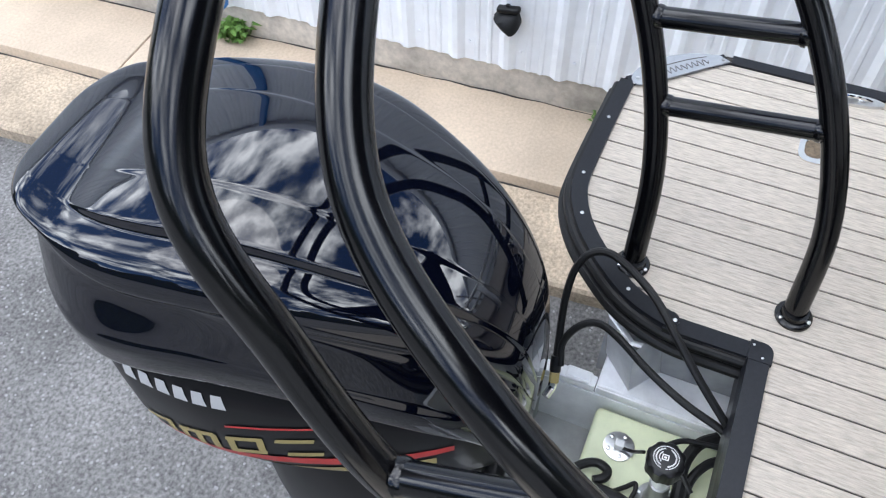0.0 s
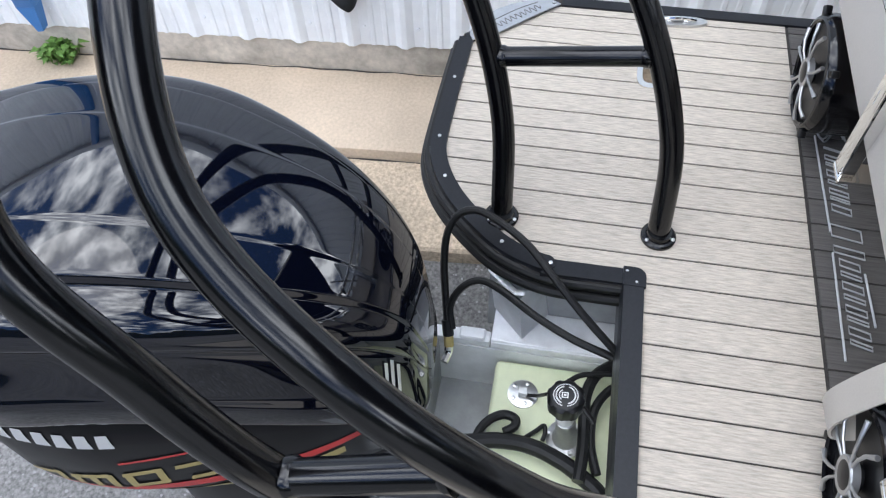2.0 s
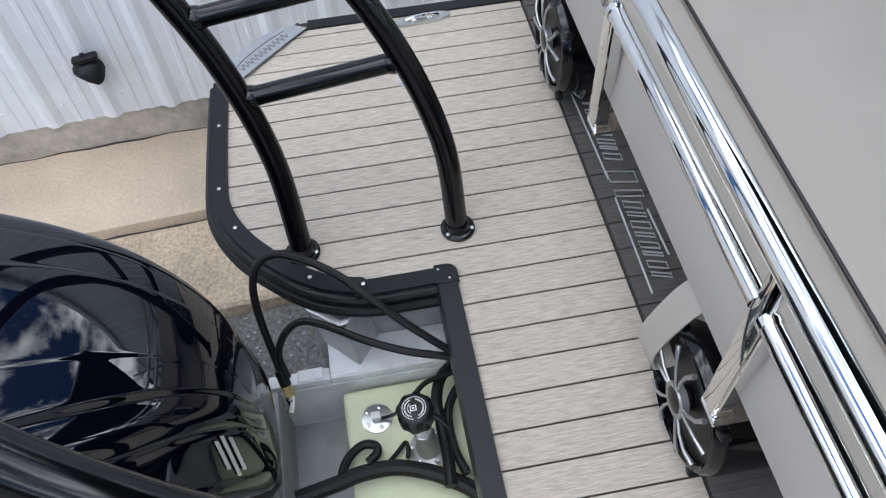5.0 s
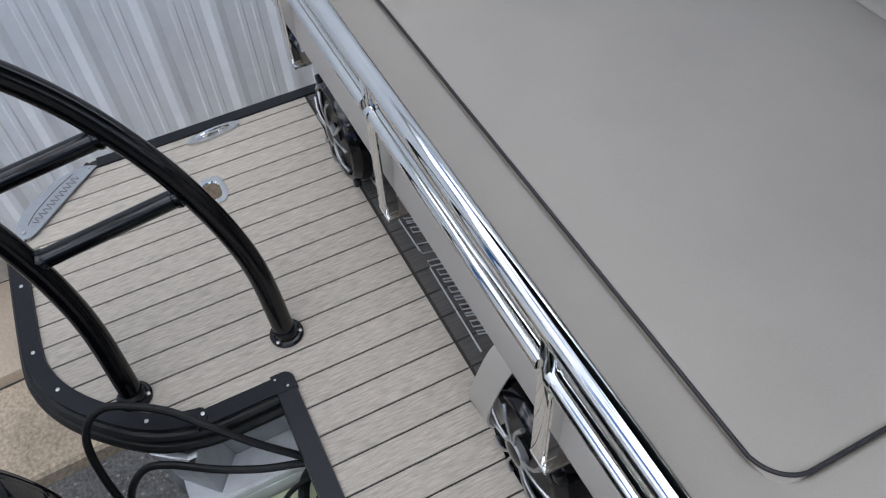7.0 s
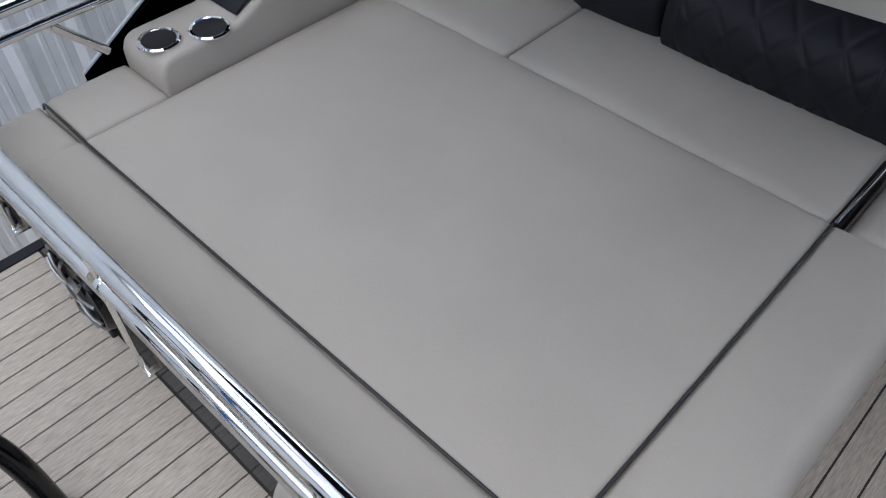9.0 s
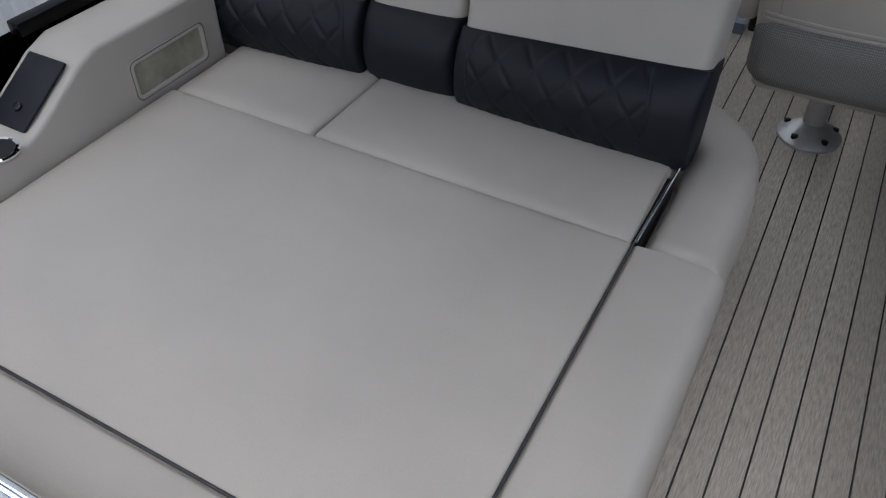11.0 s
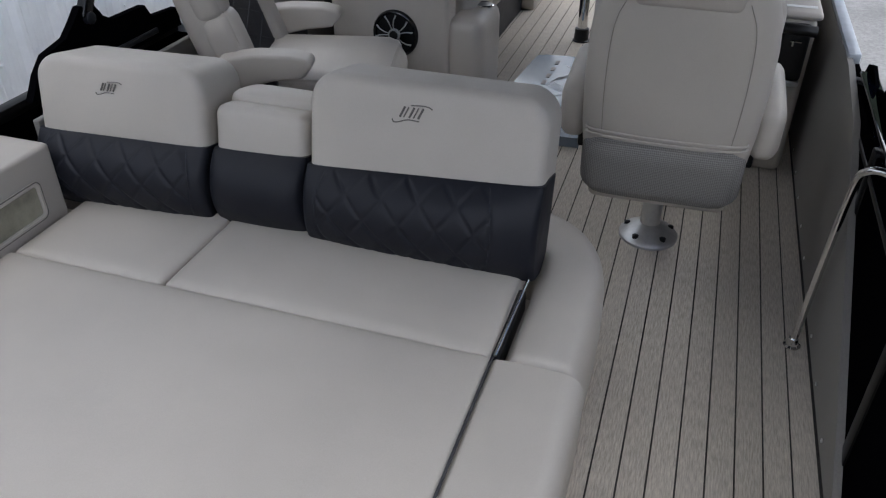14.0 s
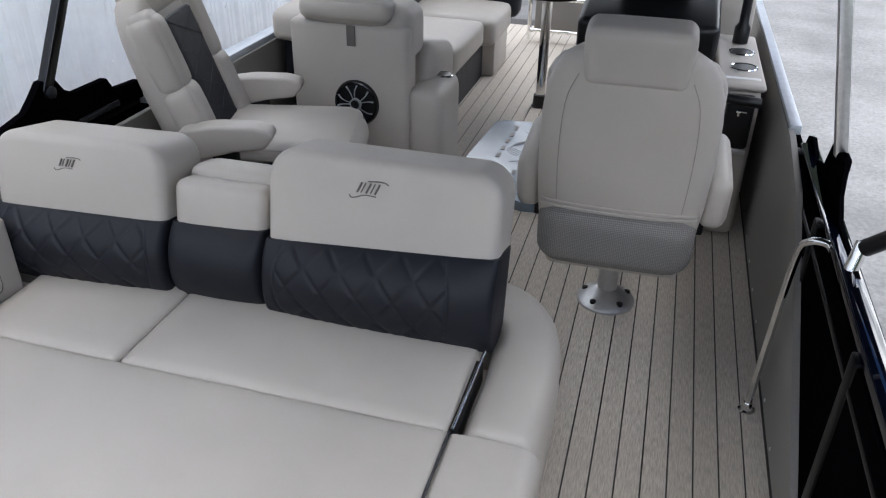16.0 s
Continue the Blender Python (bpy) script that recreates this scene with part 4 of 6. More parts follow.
curl = [(p.x, p.y) for p in spline([(-0.872, 0.100, 0), (-0.900, 0.098, 0), (-0.912, 0.080, 0), (-0.890, 0.066, 0), (-0.872, 0.048, 0), (-0.900, 0.038, 0)], 4)]
strip_mark([(curl, False), ([(x + 0.008, y * 0.84 + 0.012) for x, y in curl[2:-2]], False)])
gx = -0.852
for k, wd in enumerate((0.024, 0.046, 0.054, 0.046, 0.056, 0.090, 0.056, 0.056, 0.050, 0.054)):
    x0, x1, sl = gx + 0.004, gx + wd - 0.012, 0.012
    y0, y1 = (0.042, 0.102) if k == 5 else (0.050, 0.089)
    w2 = (x1 - x0) * 0.42
    lines = [([(x0, y0), (x0 + w2, y0), (x0 + w2 + sl, y1), (x0 + sl, y1)], True)]
    if k not in (0, 4):
        lines += [([(x1 - w2 * 0.55, y0), (x1, y0), (x1 + sl, y1), (x1 - w2 * 0.55 + sl, y1)], True)]
    strip_mark(lines, 0.0021)
    gx += wd
for x0, y0, x1, y1 in ((-0.880, 0.034, -0.600, 0.040), (-0.545, 0.039, -0.290, 0.036), (-0.500, 0.097, -0.375, 0.101)):
    part("underline", tube([(x0, y0, 0.0035), (x1, y1, 0.0035)], 0.0024, 6), M_SILVER, badge)

# ---- aft lounge ----
LZ = 0.385
lounge = thing("sun_lounge", "beige vinyl aft sun lounge with dark piping", "sun lounge")
part("base", box(-1.25, 0.47, 0.15, 1.45, 0.0, 0.30, 0.01, 2), M_SKIRT, lounge, "smooth beige lounge base panel")


def edge_roll(path, widths, h_top, lows):
    """A padded edge round the pad: flat on top by the pad, rounded over to an outer face."""
    bm = bmesh.new()
    rows = []
    pts = [Vector((*p, 0)) for p in path]
    for i, p in enumerate(pts):
        d = (pts[min(i + 1, len(pts) - 1)] - pts[max(i - 1, 0)]).normalized()
        o = Vector((d.y, -d.x, 0))
        w = widths[i]
        r, h_low = min(0.055, w * 0.5), lows[i]
        prof = [(0.0, min(h_low, h_top - 0.058)), (0.0, h_top - 0.012), (0.004, h_top - 0.004), (0.012, h_top), (w * 0.3, h_top + 0.004)]
        prof += [(w - r + r * math.sin(t), h_top + 0.002 - r + r * math.cos(t)) for t in np.linspace(0.0, math.pi / 2, 7)]
        prof += [(w, min(h_low + 0.05, h_top - 0.056)), (w - 0.01, min(h_low + 0.01, h_top - 0.057)), (w - 0.04, min(h_low, h_top - 0.058))]
        rows.append([bm.verts.new(p + o * a + Vector((0, 0, z))) for a, z in prof])
    for q, r_ in zip(rows, rows[1:]):
        for k in range(len(q) - 1):
            bm.faces.new((q[k], q[k + 1], r_[k + 1], r_[k]))
        bm.faces.new((q[-1], q[0], r_[0], r_[-1]))
    bm.faces.new(rows[0][::-1])
    bm.faces.new(rows[-1])
    bmesh.ops.recalc_face_normals(bm, faces=bm.faces)
    return bm


turn_pts = [(0.234 + 0.065 * math.sin(t), 0.235 - 0.065 * math.cos(t)) for t in np.linspace(0, math.pi / 2, 9)]
roll_path = [(x, 0.170) for x in np.linspace(-1.085, 0.15, 14)] + turn_pts + [(0.299, y) for y in np.linspace(0.30, 1.095, 9)]
roll_w = [0.178] * 14 + [0.178 + 0.040 * k / 8 for k in range(9)] + [0.218] * 9
part("edge_bolster", edge_roll(roll_path, roll_w, LZ - 0.002, [0.325] * 14 + [0.325 - 0.225 * k / 8 for k in range(9)] + [0.10] * 9), M_VINYL, lounge, sharp=60)
part("main_pad", cushion(-1.082, 0.299, 0.170, 1.098, 0.25, LZ, 0.007, 0.009, 16), M_VINYL, lounge, "large flat beige seat pad")
pipe_pts = [(x, y, LZ + 0.001) for x, y in [(-1.085, 0.170)] + roll_path[1:]]
part("piping", tube(spline(pipe_pts, 3), 0.0037, 8), M_PIPING, lounge, "dark piping")
part("seat_pad", cushion(-1.082, -0.604, 1.102, 1.50, 0.25, LZ - 0.003, 0.017, 0.006, 10), M_VINYL, lounge)
part("seat_pad", cushion(-0.595, 0.288, 1.102, 1.50, 0.25, LZ - 0.003, 0.017, 0.006, 10), M_VINYL, lounge)


def bent_bolster(path, r, h0, h1):
    """A padded roll of oval section along a plan path."""
    bm = bmesh.new()
    rings, n = [], 20
    pts = [Vector((*p, 0)) for p in path]
    for i, p in enumerate(pts):
        d = (pts[min(i + 1, len(pts) - 1)] - pts[max(i - 1, 0)]).normalized()
        s = Vector((d.y, -d.x, 0))
        ring = []
        for k in range(n):
            a = 2 * math.pi * k / n
            c, sn = math.cos(a), math.sin(a)
            ring.append(bm.verts.new(p + s * r * math.copysign(abs(c) ** 0.6, c) + Vector((0, 0, (h0 + h1) / 2 + (h1 - h0) / 2 * math.copysign(abs(sn) ** 0.55, sn)))))
        rings.append(ring)
    for q, w in zip(rings, rings[1:]):
        for k in range(n):
            bm.faces.new((q[k], q[(k + 1) % n], w[(k + 1) % n], w[k]))
    bm.faces.new(rings[0][::-1])
    bm.faces.new(rings[-1])
    bmesh.ops.recalc_face_normals(bm, faces=bm.faces)
    return bm


part("corner_bolster", bent_bolster([(p.x, p.y) for p in spline([(0.410, 1.108, 0), (0.412, 1.25, 0), (0.412, 1.42, 0), (0.395, 1.58, 0), (0.34, 1.68, 0), (0.24, 1.735, 0), (0.05, 1.75, 0)], 4)], 0.098, 0.06, LZ), M_VINYL, lounge, sharp=0)
part("port_cushion", cushion(-1.305, -1.090, 0.174, 0.412, 0.15, LZ - 0.004, 0.02, 0.006, 8), M_VINYL, lounge)
arc = [(-1.21 - 0.095 * math.sin(t), 0.088 - 0.093 * math.cos(t)) for t in np.linspace(0, math.pi / 2, 9)]
bm = slab([(-1.088, 0.169), (-1.088, -0.005)] + arc + [(-1.305, 0.169)], 0.30, LZ - 0.004)
bmesh.ops.bevel(bm, geom=[e for e in bm.edges if all(v.co.z > LZ - 0.01 for v in e.verts)], offset=0.028, segments=4, profile=0.5, affect="EDGES")
part("port_corner", bm, M_VINYL, lounge, sharp=60)
part("piping", tube(spline([(-1.307, 0.178, LZ - 0.03), (-1.290, 0.177, LZ - 0.008), (-1.23, 0.174, LZ + 0.001), (-1.075, 0.170, LZ + 0.002)], 4), 0.004, 8), M_PIPING, lounge)

arm = thing("side_console", "beige moulded armrest console with two cupholders", "armrest")
side = [(0.43, 0.10), (0.43, 0.425), (0.445, 0.455), (0.47, 0.465), (0.66, 0.465), (0.72, 0.49), (0.86, 0.575), (0.93, 0.60), (1.375, 0.595), (1.375, 0.10)]
bm = slab([(y - 0.022, z) for y, z in side], -1.295, -1.100, Matrix(((0, 0, 1, 0), (1, 0, 0, 0), (0, 1, 0, 0), (0, 0, 0, 1))))
bmesh.ops.bevel(bm, geom=bm.edges[:], offset=0.016, segments=3, profile=0.5, affect="EDGES", clamp_overlap=True)
part("console_body", bm, M_VINYL, arm, sharp=50)


def cupholder(x, y, z, parent, r=0.047, m=None):
    mm = Matrix.Translation((x, y, z)) if m is None else m
    o = part("cupholder", lathe([(r, 0), (r, 0.004), (r * 0.93, 0.008), (r * 0.80, 0.006), (r * 0.72, 0.0035), (r * 0.70, 0.003)], 36, mm), M_CHROME, parent, "chrome cupholder rim")
    part("cup_well", lathe([(r * 0.80, 0.0062), (r * 0.78, 0.0048), (r * 0.74, 0.0045), (r * 0.4, 0.0042), (0.0005, 0.0042)], 28, mm), M_PLASTIC, o, "black cup well")
    return o


cupholder(-1.188, 0.466, 0.466, arm, 0.055)
cupholder(-1.140, 0.584, 0.466, arm, 0.055)
tilt = Matrix.Translation((-1.195, 0.750, 0.528)) @ pose(0, 0, 0, 31, 0, 0)
part("hatch_panel", box(-0.065, 0.068, -0.105, 0.10, 0, 0.010, 0.006, 2, tilt), M_NAVY, arm, "charcoal glovebox lid")
part("latch", lathe([(0.012, 0.008), (0.012, 0.016), (0.008, 0.018)], 16, tilt @ Matrix.Translation((0.01, -0.05, 0))), M_PLASTIC, arm)
M_POCKET = material("smoky_olive_pocket", (0.25, 0.235, 0.18), 0.28, noise_scale=14, var=0.25, bump=0.05, bump_scale=30, spec=0.5)
loop = []
for cy, cz, a0 in ((1.247, 0.490, 0), (1.008, 0.490, 90), (1.008, 0.420, 180), (1.247, 0.420, 270)):
    loop += [(cy + 0.018 * math.cos(math.radians(a0 + d)), cz + 0.018 * math.sin(math.radians(a0 + d))) for d in (0, 22, 45, 68, 90)]
loop.append(loop[0])
part("pocket", box(-1.108, -1.0985, 0.990, 1.265, 0.402, 0.508, 0.001, 1), M_POCKET, arm, "smoky olive storage pocket")
part("pocket_frame", tube([(-1.097, y, z) for y, z in loop], 0.0075, 8), M_VINYL, arm)
part("pocket_seam", tube([(-1.0925, 1.128 + (y - 1.128) * 1.045, 0.455 + (z - 0.455) * 1.11) for y, z in loop], 0.0018, 6), M_STITCH, arm)

# ---- raised skirt and stainless rail in front of the lounge ----
SK = [(-0.040, 0.352), (-0.034, 0.343), (-0.020, 0.341), (0.004, 0.345), (0.008, 0.352), (-0.006, 0.44), (-0.015, 0.50), (-0.020, 0.508), (-0.029, 0.502)]
bm = bmesh.new()
ends = [[bm.verts.new((x, y, z)) for y, z in SK] for x in (-1.36, 0.40)]
for k in range(len(SK)):
    j = (k + 1) % len(SK)
    bm.faces.new((ends[0][k], ends[0][j], ends[1][j], ends[1][k]))
bm.faces.new(ends[0][::-1])
bm.faces.new(ends[1])
bmesh.ops.recalc_face_normals(bm, faces=bm.faces)
part("aft_skirt", bm, M_SKIRT, lounge, "smooth beige aft skirt panel", sharp=50)
rail = thing("lounge_rail", "polished stainless double rail along the aft lounge", "rail")
UP, LO = (-0.053, 0.626), (-0.058, 0.548)
POSTS = (-1.058, -0.510, 0.072)
part("top_rail", tube(spline([(-1.30, 0.64, 0.626), (-1.30, 0.36, 0.629), (-1.30, 0.14, 0.627), (-1.30, 0.05, 0.618), (-1.295, 0.0, 0.608), (-1.265, -0.04, 0.614), (-1.2, *UP), (-1.0, *UP), (-0.3, *UP), (0.2, *UP), (0.36, *UP), (0.43, -0.045, UP[1] - 0.01), (0.455, -0.01, UP[1] - 0.06), (0.455, 0.03, UP[1] - 0.17)], 8), 0.0175, 24), M_CHROME, rail)
for x0, x1 in zip((-1.24,) + tuple(p + 0.012 for p in POSTS), tuple(p - 0.012 for p in POSTS) + (0.42,)):
    bar = part("lower_rail", tube([(x0, *LO), (x1, *LO)], 0.0145, 20), M_CHROME, rail)
    part("collar", tube([(x0, *LO), (x0 + 0.012, *LO)], 0.0165, 20), M_CHROME, bar)
part("side_rail", tube(spline([(-1.24, *LO), (-1.275, -0.042, 0.548), (-1.295, -0.010, 0.549), (-1.30, 0.03, 0.552), (-1.30, 0.078, 0.557), (-1.30, 0.15, 0.563), (-1.30, 0.33, 0.564), (-1.30, 0.60, 0.561)], 8), 0.0145, 20), M_CHROME, rail)
part("brace", tube([(-1.30, 0.268, 0.552), (-1.30, 0.376, 0.432)], 0.0125, 16), M_CHROME, rail)
for x in POSTS:
    p = part("post", box(x - 0.017, x + 0.017, -0.007, 0.007, 0.288, UP[1] - 0.012, 0.004, 2, Matrix.Translation((0, UP[0] - 0.004, 0))), M_CHROME, rail, "flat polished bracket post")
    part("foot", box(x - 0.017, x + 0.030, -0.064, 0.006, 0.280, 0.290, 0.002, 1), M_CHROME, p)
    part("flange", box(x + 0.017, x + 0.021, -0.060, -0.036, 0.290, 0.530, 0.002, 1), M_CHROME, p)


# ---- speakers on the lounge front ----
def speaker(x, z, r, y_face, y_back, group, spokes=None):
    s = thing("speaker", "black round marine speaker with silver spokes", "speaker", group=group)
    m = Matrix.Translation((x, 0, z)) @ pose(0, 0, 0, 90, 0, 0)
    d = -y_face
    part("housing", lathe([(r * 1.04, -y_back), (r * 1.04, d - 0.034), (r * 1.02, d - 0.020), (r * 0.97, d - 0.010), (r * 0.92, d - 0.008), (r * 0.88, d - 0.012), (r * 0.86, d - 0.026)], 48, m), M_GLOSS_RIM, s, "gloss black housing")
    part("cone", lathe([(r * 0.87, d - 0.024), (r * 0.5, d - 0.040), (r * 0.22, d - 0.034), (r * 0.1, d - 0.030)], 32, m), M_PLASTIC, s, "dark cone")
    part("hub", lathe([(r * 0.19, d - 0.02), (r * 0.19, d + 0.002), (r * 0.12, d + 0.004), (0.001, d + 0.005)], 24, m), M_PLASTIC, s)
    part("hub_ring", lathe([(r * 0.26, d - 0.012), (r * 0.26, d), (r * 0.24, d + 0.003), (r * 0.19, d + 0.002)], 28, m), spokes or M_SPOKE, s, "" if spokes else "silver centre ring")
    for k in range(5):
        a = 2 * math.pi * k / 5 + 0.5
        bmk = bmesh.new()
        for da in (-0.16, 0.16):
            add_tube(bmk, [m @ Vector((r * q * math.cos(a + da * w), r * q * math.sin(a + da * w), d + h)) for q, w, h in ((0.25, 1.0, 0), (0.45, 1.0, 0.002), (0.66, 1.3, 0.001), (0.85, 1.9, -0.005))], [r * 0.022, r * 0.024, r * 0.028, r * 0.040], 8)
        bmesh.ops.recalc_face_normals(bmk, faces=bmk.faces)
        part("spoke", bmk, spokes or M_SPOKE, s, "" if spokes else "silver spoke")
    for k in range(0 if spokes else 4):
        part("clip", box(-0.012, 0.012, -0.008, 0.008, d - 0.030, d - 0.012, 0.004, 2, m @ pose(0, 0, 0, 0, 0, 40 + 90 * k) @ Matrix.Translation((r * 1.06, 0, 0))), M_PLASTIC, s, "black grille clip")
    return s


speaker(-0.920, 0.152, 0.124, -0.036, 0.13, "speakers on the lounge front")
speaker(-0.004, 0.146, 0.124, -0.052, 0.13, "speakers on the lounge front")
strap = thing("strap", "loose beige vinyl pull strap over the speaker", "strap")
bm = bmesh.new()
outer = spline([(-0.111, -0.020, 0.350), (-0.118, -0.045, 0.30), (-0.130, -0.068, 0.20), (-0.132, -0.072, 0.15), (-0.128, -0.060, 0.128), (-0.118, -0.03, 0.16), (-0.105, 0.0, 0.25), (-0.10, 0.015, 0.34)], 5)
rows = []
for p in outer:
    rows.append([bm.verts.new(p + Vector(o)) for o in ((0, 0, 0), (0.055, 0.006, -0.008), (0.055, 0.010, -0.006), (0, 0.004, 0.002))])
for q, s in zip(rows, rows[1:]):
    for k in range(4):
        bm.faces.new((q[k], q[(k + 1) % 4], s[(k + 1) % 4], s[k]))
bm.faces.new(rows[0])
bm.faces.new(rows[-1][::-1])
bmesh.ops.recalc_face_normals(bm, faces=bm.faces)
part("strap_band", bm, M_VINYL, strap)


# ---- backrests ----
def upper_pad(w, z0, z1, y0, y1, r_top, m, n=8):
    """A thick pad with wide round top corners, soft edges and a slightly swollen face."""
    def outline(inset):
        rt, rb = max(0.012, r_top - inset), 0.008
        pts = []
        for cx, cz, r, a0 in ((w - inset - rt, z1 - inset - rt, rt, 0), (-w + inset + rt, z1 - inset - rt, rt, 90), (-w + inset + rb, z0 + inset + rb, rb, 180), (w - inset - rb, z0 + inset + rb, rb, 270)):
            pts += [(cx + r * math.cos(radians(a0 + 90 * k / n)), cz + r * math.sin(radians(a0 + 90 * k / n))) for k in range(n + 1)]
        return pts

    bm = bmesh.new()
    e, room = 0.030, min(w, (z1 - z0) / 2) - 0.02
    rows = [(min(0.115, room), y0 - 0.006), (min(0.085, room * 0.8), y0 - 0.005), (min(0.055, room * 0.62), y0 - 0.0025), (e, y0)]
    rows += [(e - e * math.sin(t), y0 + e - e * math.cos(t)) for t in np.linspace(0.3, math.pi / 2, 5)]
    rows += [(e - e * math.cos(t), y1 - e + e * math.sin(t)) for t in np.linspace(0.0, math.pi / 2, 5)]
    rings = [[bm.verts.new(m @ Vector((x, y, z))) for x, z in outline(i)] for i, y in rows]
    for q, s in zip(rings, rings[1:]):
        for k in range(len(q)):
            j = (k + 1) % len(q)
            bm.faces.new((q[k], q[j], s[j], s[k]))
    bm.faces.new(rings[0][::-1])
    bm.faces.new(rings[-1])
    bmesh.ops.recalc_face_normals(bm, faces=bm.faces)
    return bm


def backrest(x0, x1, z_split, z_top, y_foot, lean, depth, quilt, label, group, rise=0.0, r_top=0.075, turn=0.0):
    b = thing("backrest", label, "backrest", at=((x0 + x1) / 2, y_foot, LZ - 0.01), turn=turn, group=group)
    w = (x1 - x0) / 2
    m = pose(0, 0, 0, -lean, 0, 0)
    a, c = -w * 0.74, w * (0.52 if x1 > 0 else 0.70)
    rows_, cols = 2.0, 4.0

    def side_seam(u, sgn):
        return (c + 0.02 if sgn > 0 else a - 0.02) + 0.022 * math.sin(math.pi * u) * sgn

    def front(x, u):
        """The front of the lower pad, u from its top seam (0) down to its foot (1)."""
        z = (z_split + rise * x / w + 0.008) * (1 - u) - 0.012 * (1 - (x / w) ** 2) * u
        full = 1 - 0.55 * abs(x / w) ** 5
        y = -0.010 - 0.058 * full * math.sin(math.pi * min(1, u * 1.02) ** 0.85) + 0.018 * max(0, (u - 0.72) / 0.28) ** 2
        end = 0.016 - (w - abs(x))
        if end > 0:
            y += 0.016 - math.sqrt(max(0, 0.016 ** 2 - end ** 2))
        return y, z

    def groove(x, u):
        if not quilt:
            return 0.0
        g = 0.0
        for sgn in (-1, 1):
            g = max(g, math.exp(-((x - side_seam(u, sgn)) / 0.0045) ** 2))
        if side_seam(u, -1) < x < side_seam(u, 1):
            p = (x - a) / (c - a) * cols
            for q in (p - rows_ * u, p + rows_ * u):
                d = abs(q - round(q)) * (c - a) / cols * 0.75
                g = max(g, math.exp(-(d / 0.0055) ** 2))
        return g * 0.0048 * min(1, u * 12) * min(1, (1 - u) * 8)

    bm = bmesh.new()
    nx, nu = (150, 58) if quilt else (40, 30)
    cols_ = []
    for i in range(nx + 1):
        x = w * math.copysign(1 - (1 - abs(2 * i / nx - 1)) ** 1.15, 2 * i - nx)
        ring = []
        for j in range(nu + 1):
            y, z = front(x, j / nu)
            ring.append(bm.verts.new(m @ Vector((x, y + groove(x, j / nu), z))))
        for y, z in ((depth * 0.5, -0.008), (depth * 0.8, 0.004), (depth * 0.8, z_split + rise * x / w), (depth * 0.4, z_split + rise * x / w + 0.009)):
            ring.append(bm.verts.new(m @ Vector((x, y, z))))
        cols_.append(ring)
    k = len(cols_[0])
    for p, q in zip(cols_, cols_[1:]):
        for j in range(k):
            bm.faces.new((p[j], p[(j + 1) % k], q[(j + 1) % k], q[j]))
    bm.faces.new(cols_[0])
    bm.faces.new(cols_[-1][::-1])
    bmesh.ops.recalc_face_normals(bm, faces=bm.faces)
    part("lower_pad", bm, M_NAVY, b, "charcoal quilted lower pad" if quilt else "charcoal lower pad")
    part("upper_pad", upper_pad(w - 0.004, z_split - 0.07, z_top, -0.004, depth, r_top, m), M_VINYL, b, "beige upper pad")
    if quilt:
        for sgn in (-1, 1):
            pts = []
            for j in range(1, 24):
                x = side_seam(j / 24, sgn)
                y, z = front(x, j / 24)
                pts.append(m @ Vector((x, y + groove(x, j / 24) + 0.0004, z)))
            part("stitch_line", tube(pts, 0.0014, 6), M_NAVY_DK, b)
    return b


M_NAVY_DK = material("quilt_thread", (0.019, 0.021, 0.028), 0.7)
GB = "backrests of the aft lounge"
bl = backrest(-1.200, -0.645, 0.215, 0.442, 1.405, 12, 0.235, True, "beige and charcoal quilted lounge backrest with script badge", GB, 0.0, 0.075, 3.5)
bc = backrest(-0.640, -0.345, 0.218, 0.345, 1.44, 12, 0.20, False, "narrow beige and charcoal centre backrest", GB, 0.006, 0.03)
br = backrest(-0.335, 0.322, 0.238, 0.484, 1.42, 12, 0.20, True, "wide beige and charcoal quilted backrest with script badge", GB, 0.020, 0.085)


part("top_pad", cushion(-0.142, 0.145, 0.075, 0.21, 0.255, 0.372, 0.03, 0.006, 8, pose(0, 0, 0, -12, 0, 0)), M_VINYL, bc)


def script_badge(parent, x, z, wd):
    """A monogram mark: leaning bars between two swashes, flat on the pad."""
    bm = bmesh.new()
    m = pose(0, 0, 0, -12, 0, 0) @ Matrix.Translation((x, -0.0105, z))
    marks = [([(-0.50, -0.13), (-0.46, -0.20), (-0.34, -0.19), (-0.10, -0.11), (0.20, -0.12)], 0.016, True), ([(-0.02, 0.25), (0.25, 0.27), (0.42, 0.26), (0.52, 0.21)], 0.016, True)]
    marks += [([(-0.30 + d, -0.05), (-0.18 + d, 0.20)], w, False) for d, w in ((0.0, 0.030), (0.10, 0.018), (0.24, 0.030), (0.35, 0.018), (0.47, 0.030))]
    for pts, r, smooth_line in marks:
        line = [m @ Vector((p * wd, 0, q * wd)) for p, q in pts]
        add_tube(bm, spline(line, 5) if smooth_line else line, r * wd, 6)
    bmesh.ops.recalc_face_normals(bm, faces=bm.faces)
    part("badge", bm, M_STITCH, parent, "grey script monogram shape")


script_badge(bl, -0.02, 0.36, 0.085)
script_badge(br, -0.03, 0.40, 0.105)
# chrome hinge rod beside the right backrest
rod = thing("hinge_bar", "chrome hinge bar beside the lounge backrest", "hinge bar")
part("bar", tube([(0.300, 1.118, LZ - 0.012), (0.312, 1.40, LZ + 0.012)], 0.004, 12), M_CHROME, rod)
part("slot", box(0.288, 0.310, 1.115, 1.40, 0.25, LZ - 0.022, 0.004, 2), M_PLASTIC, rod)


# ---- chairs ----
TALL = 1.13


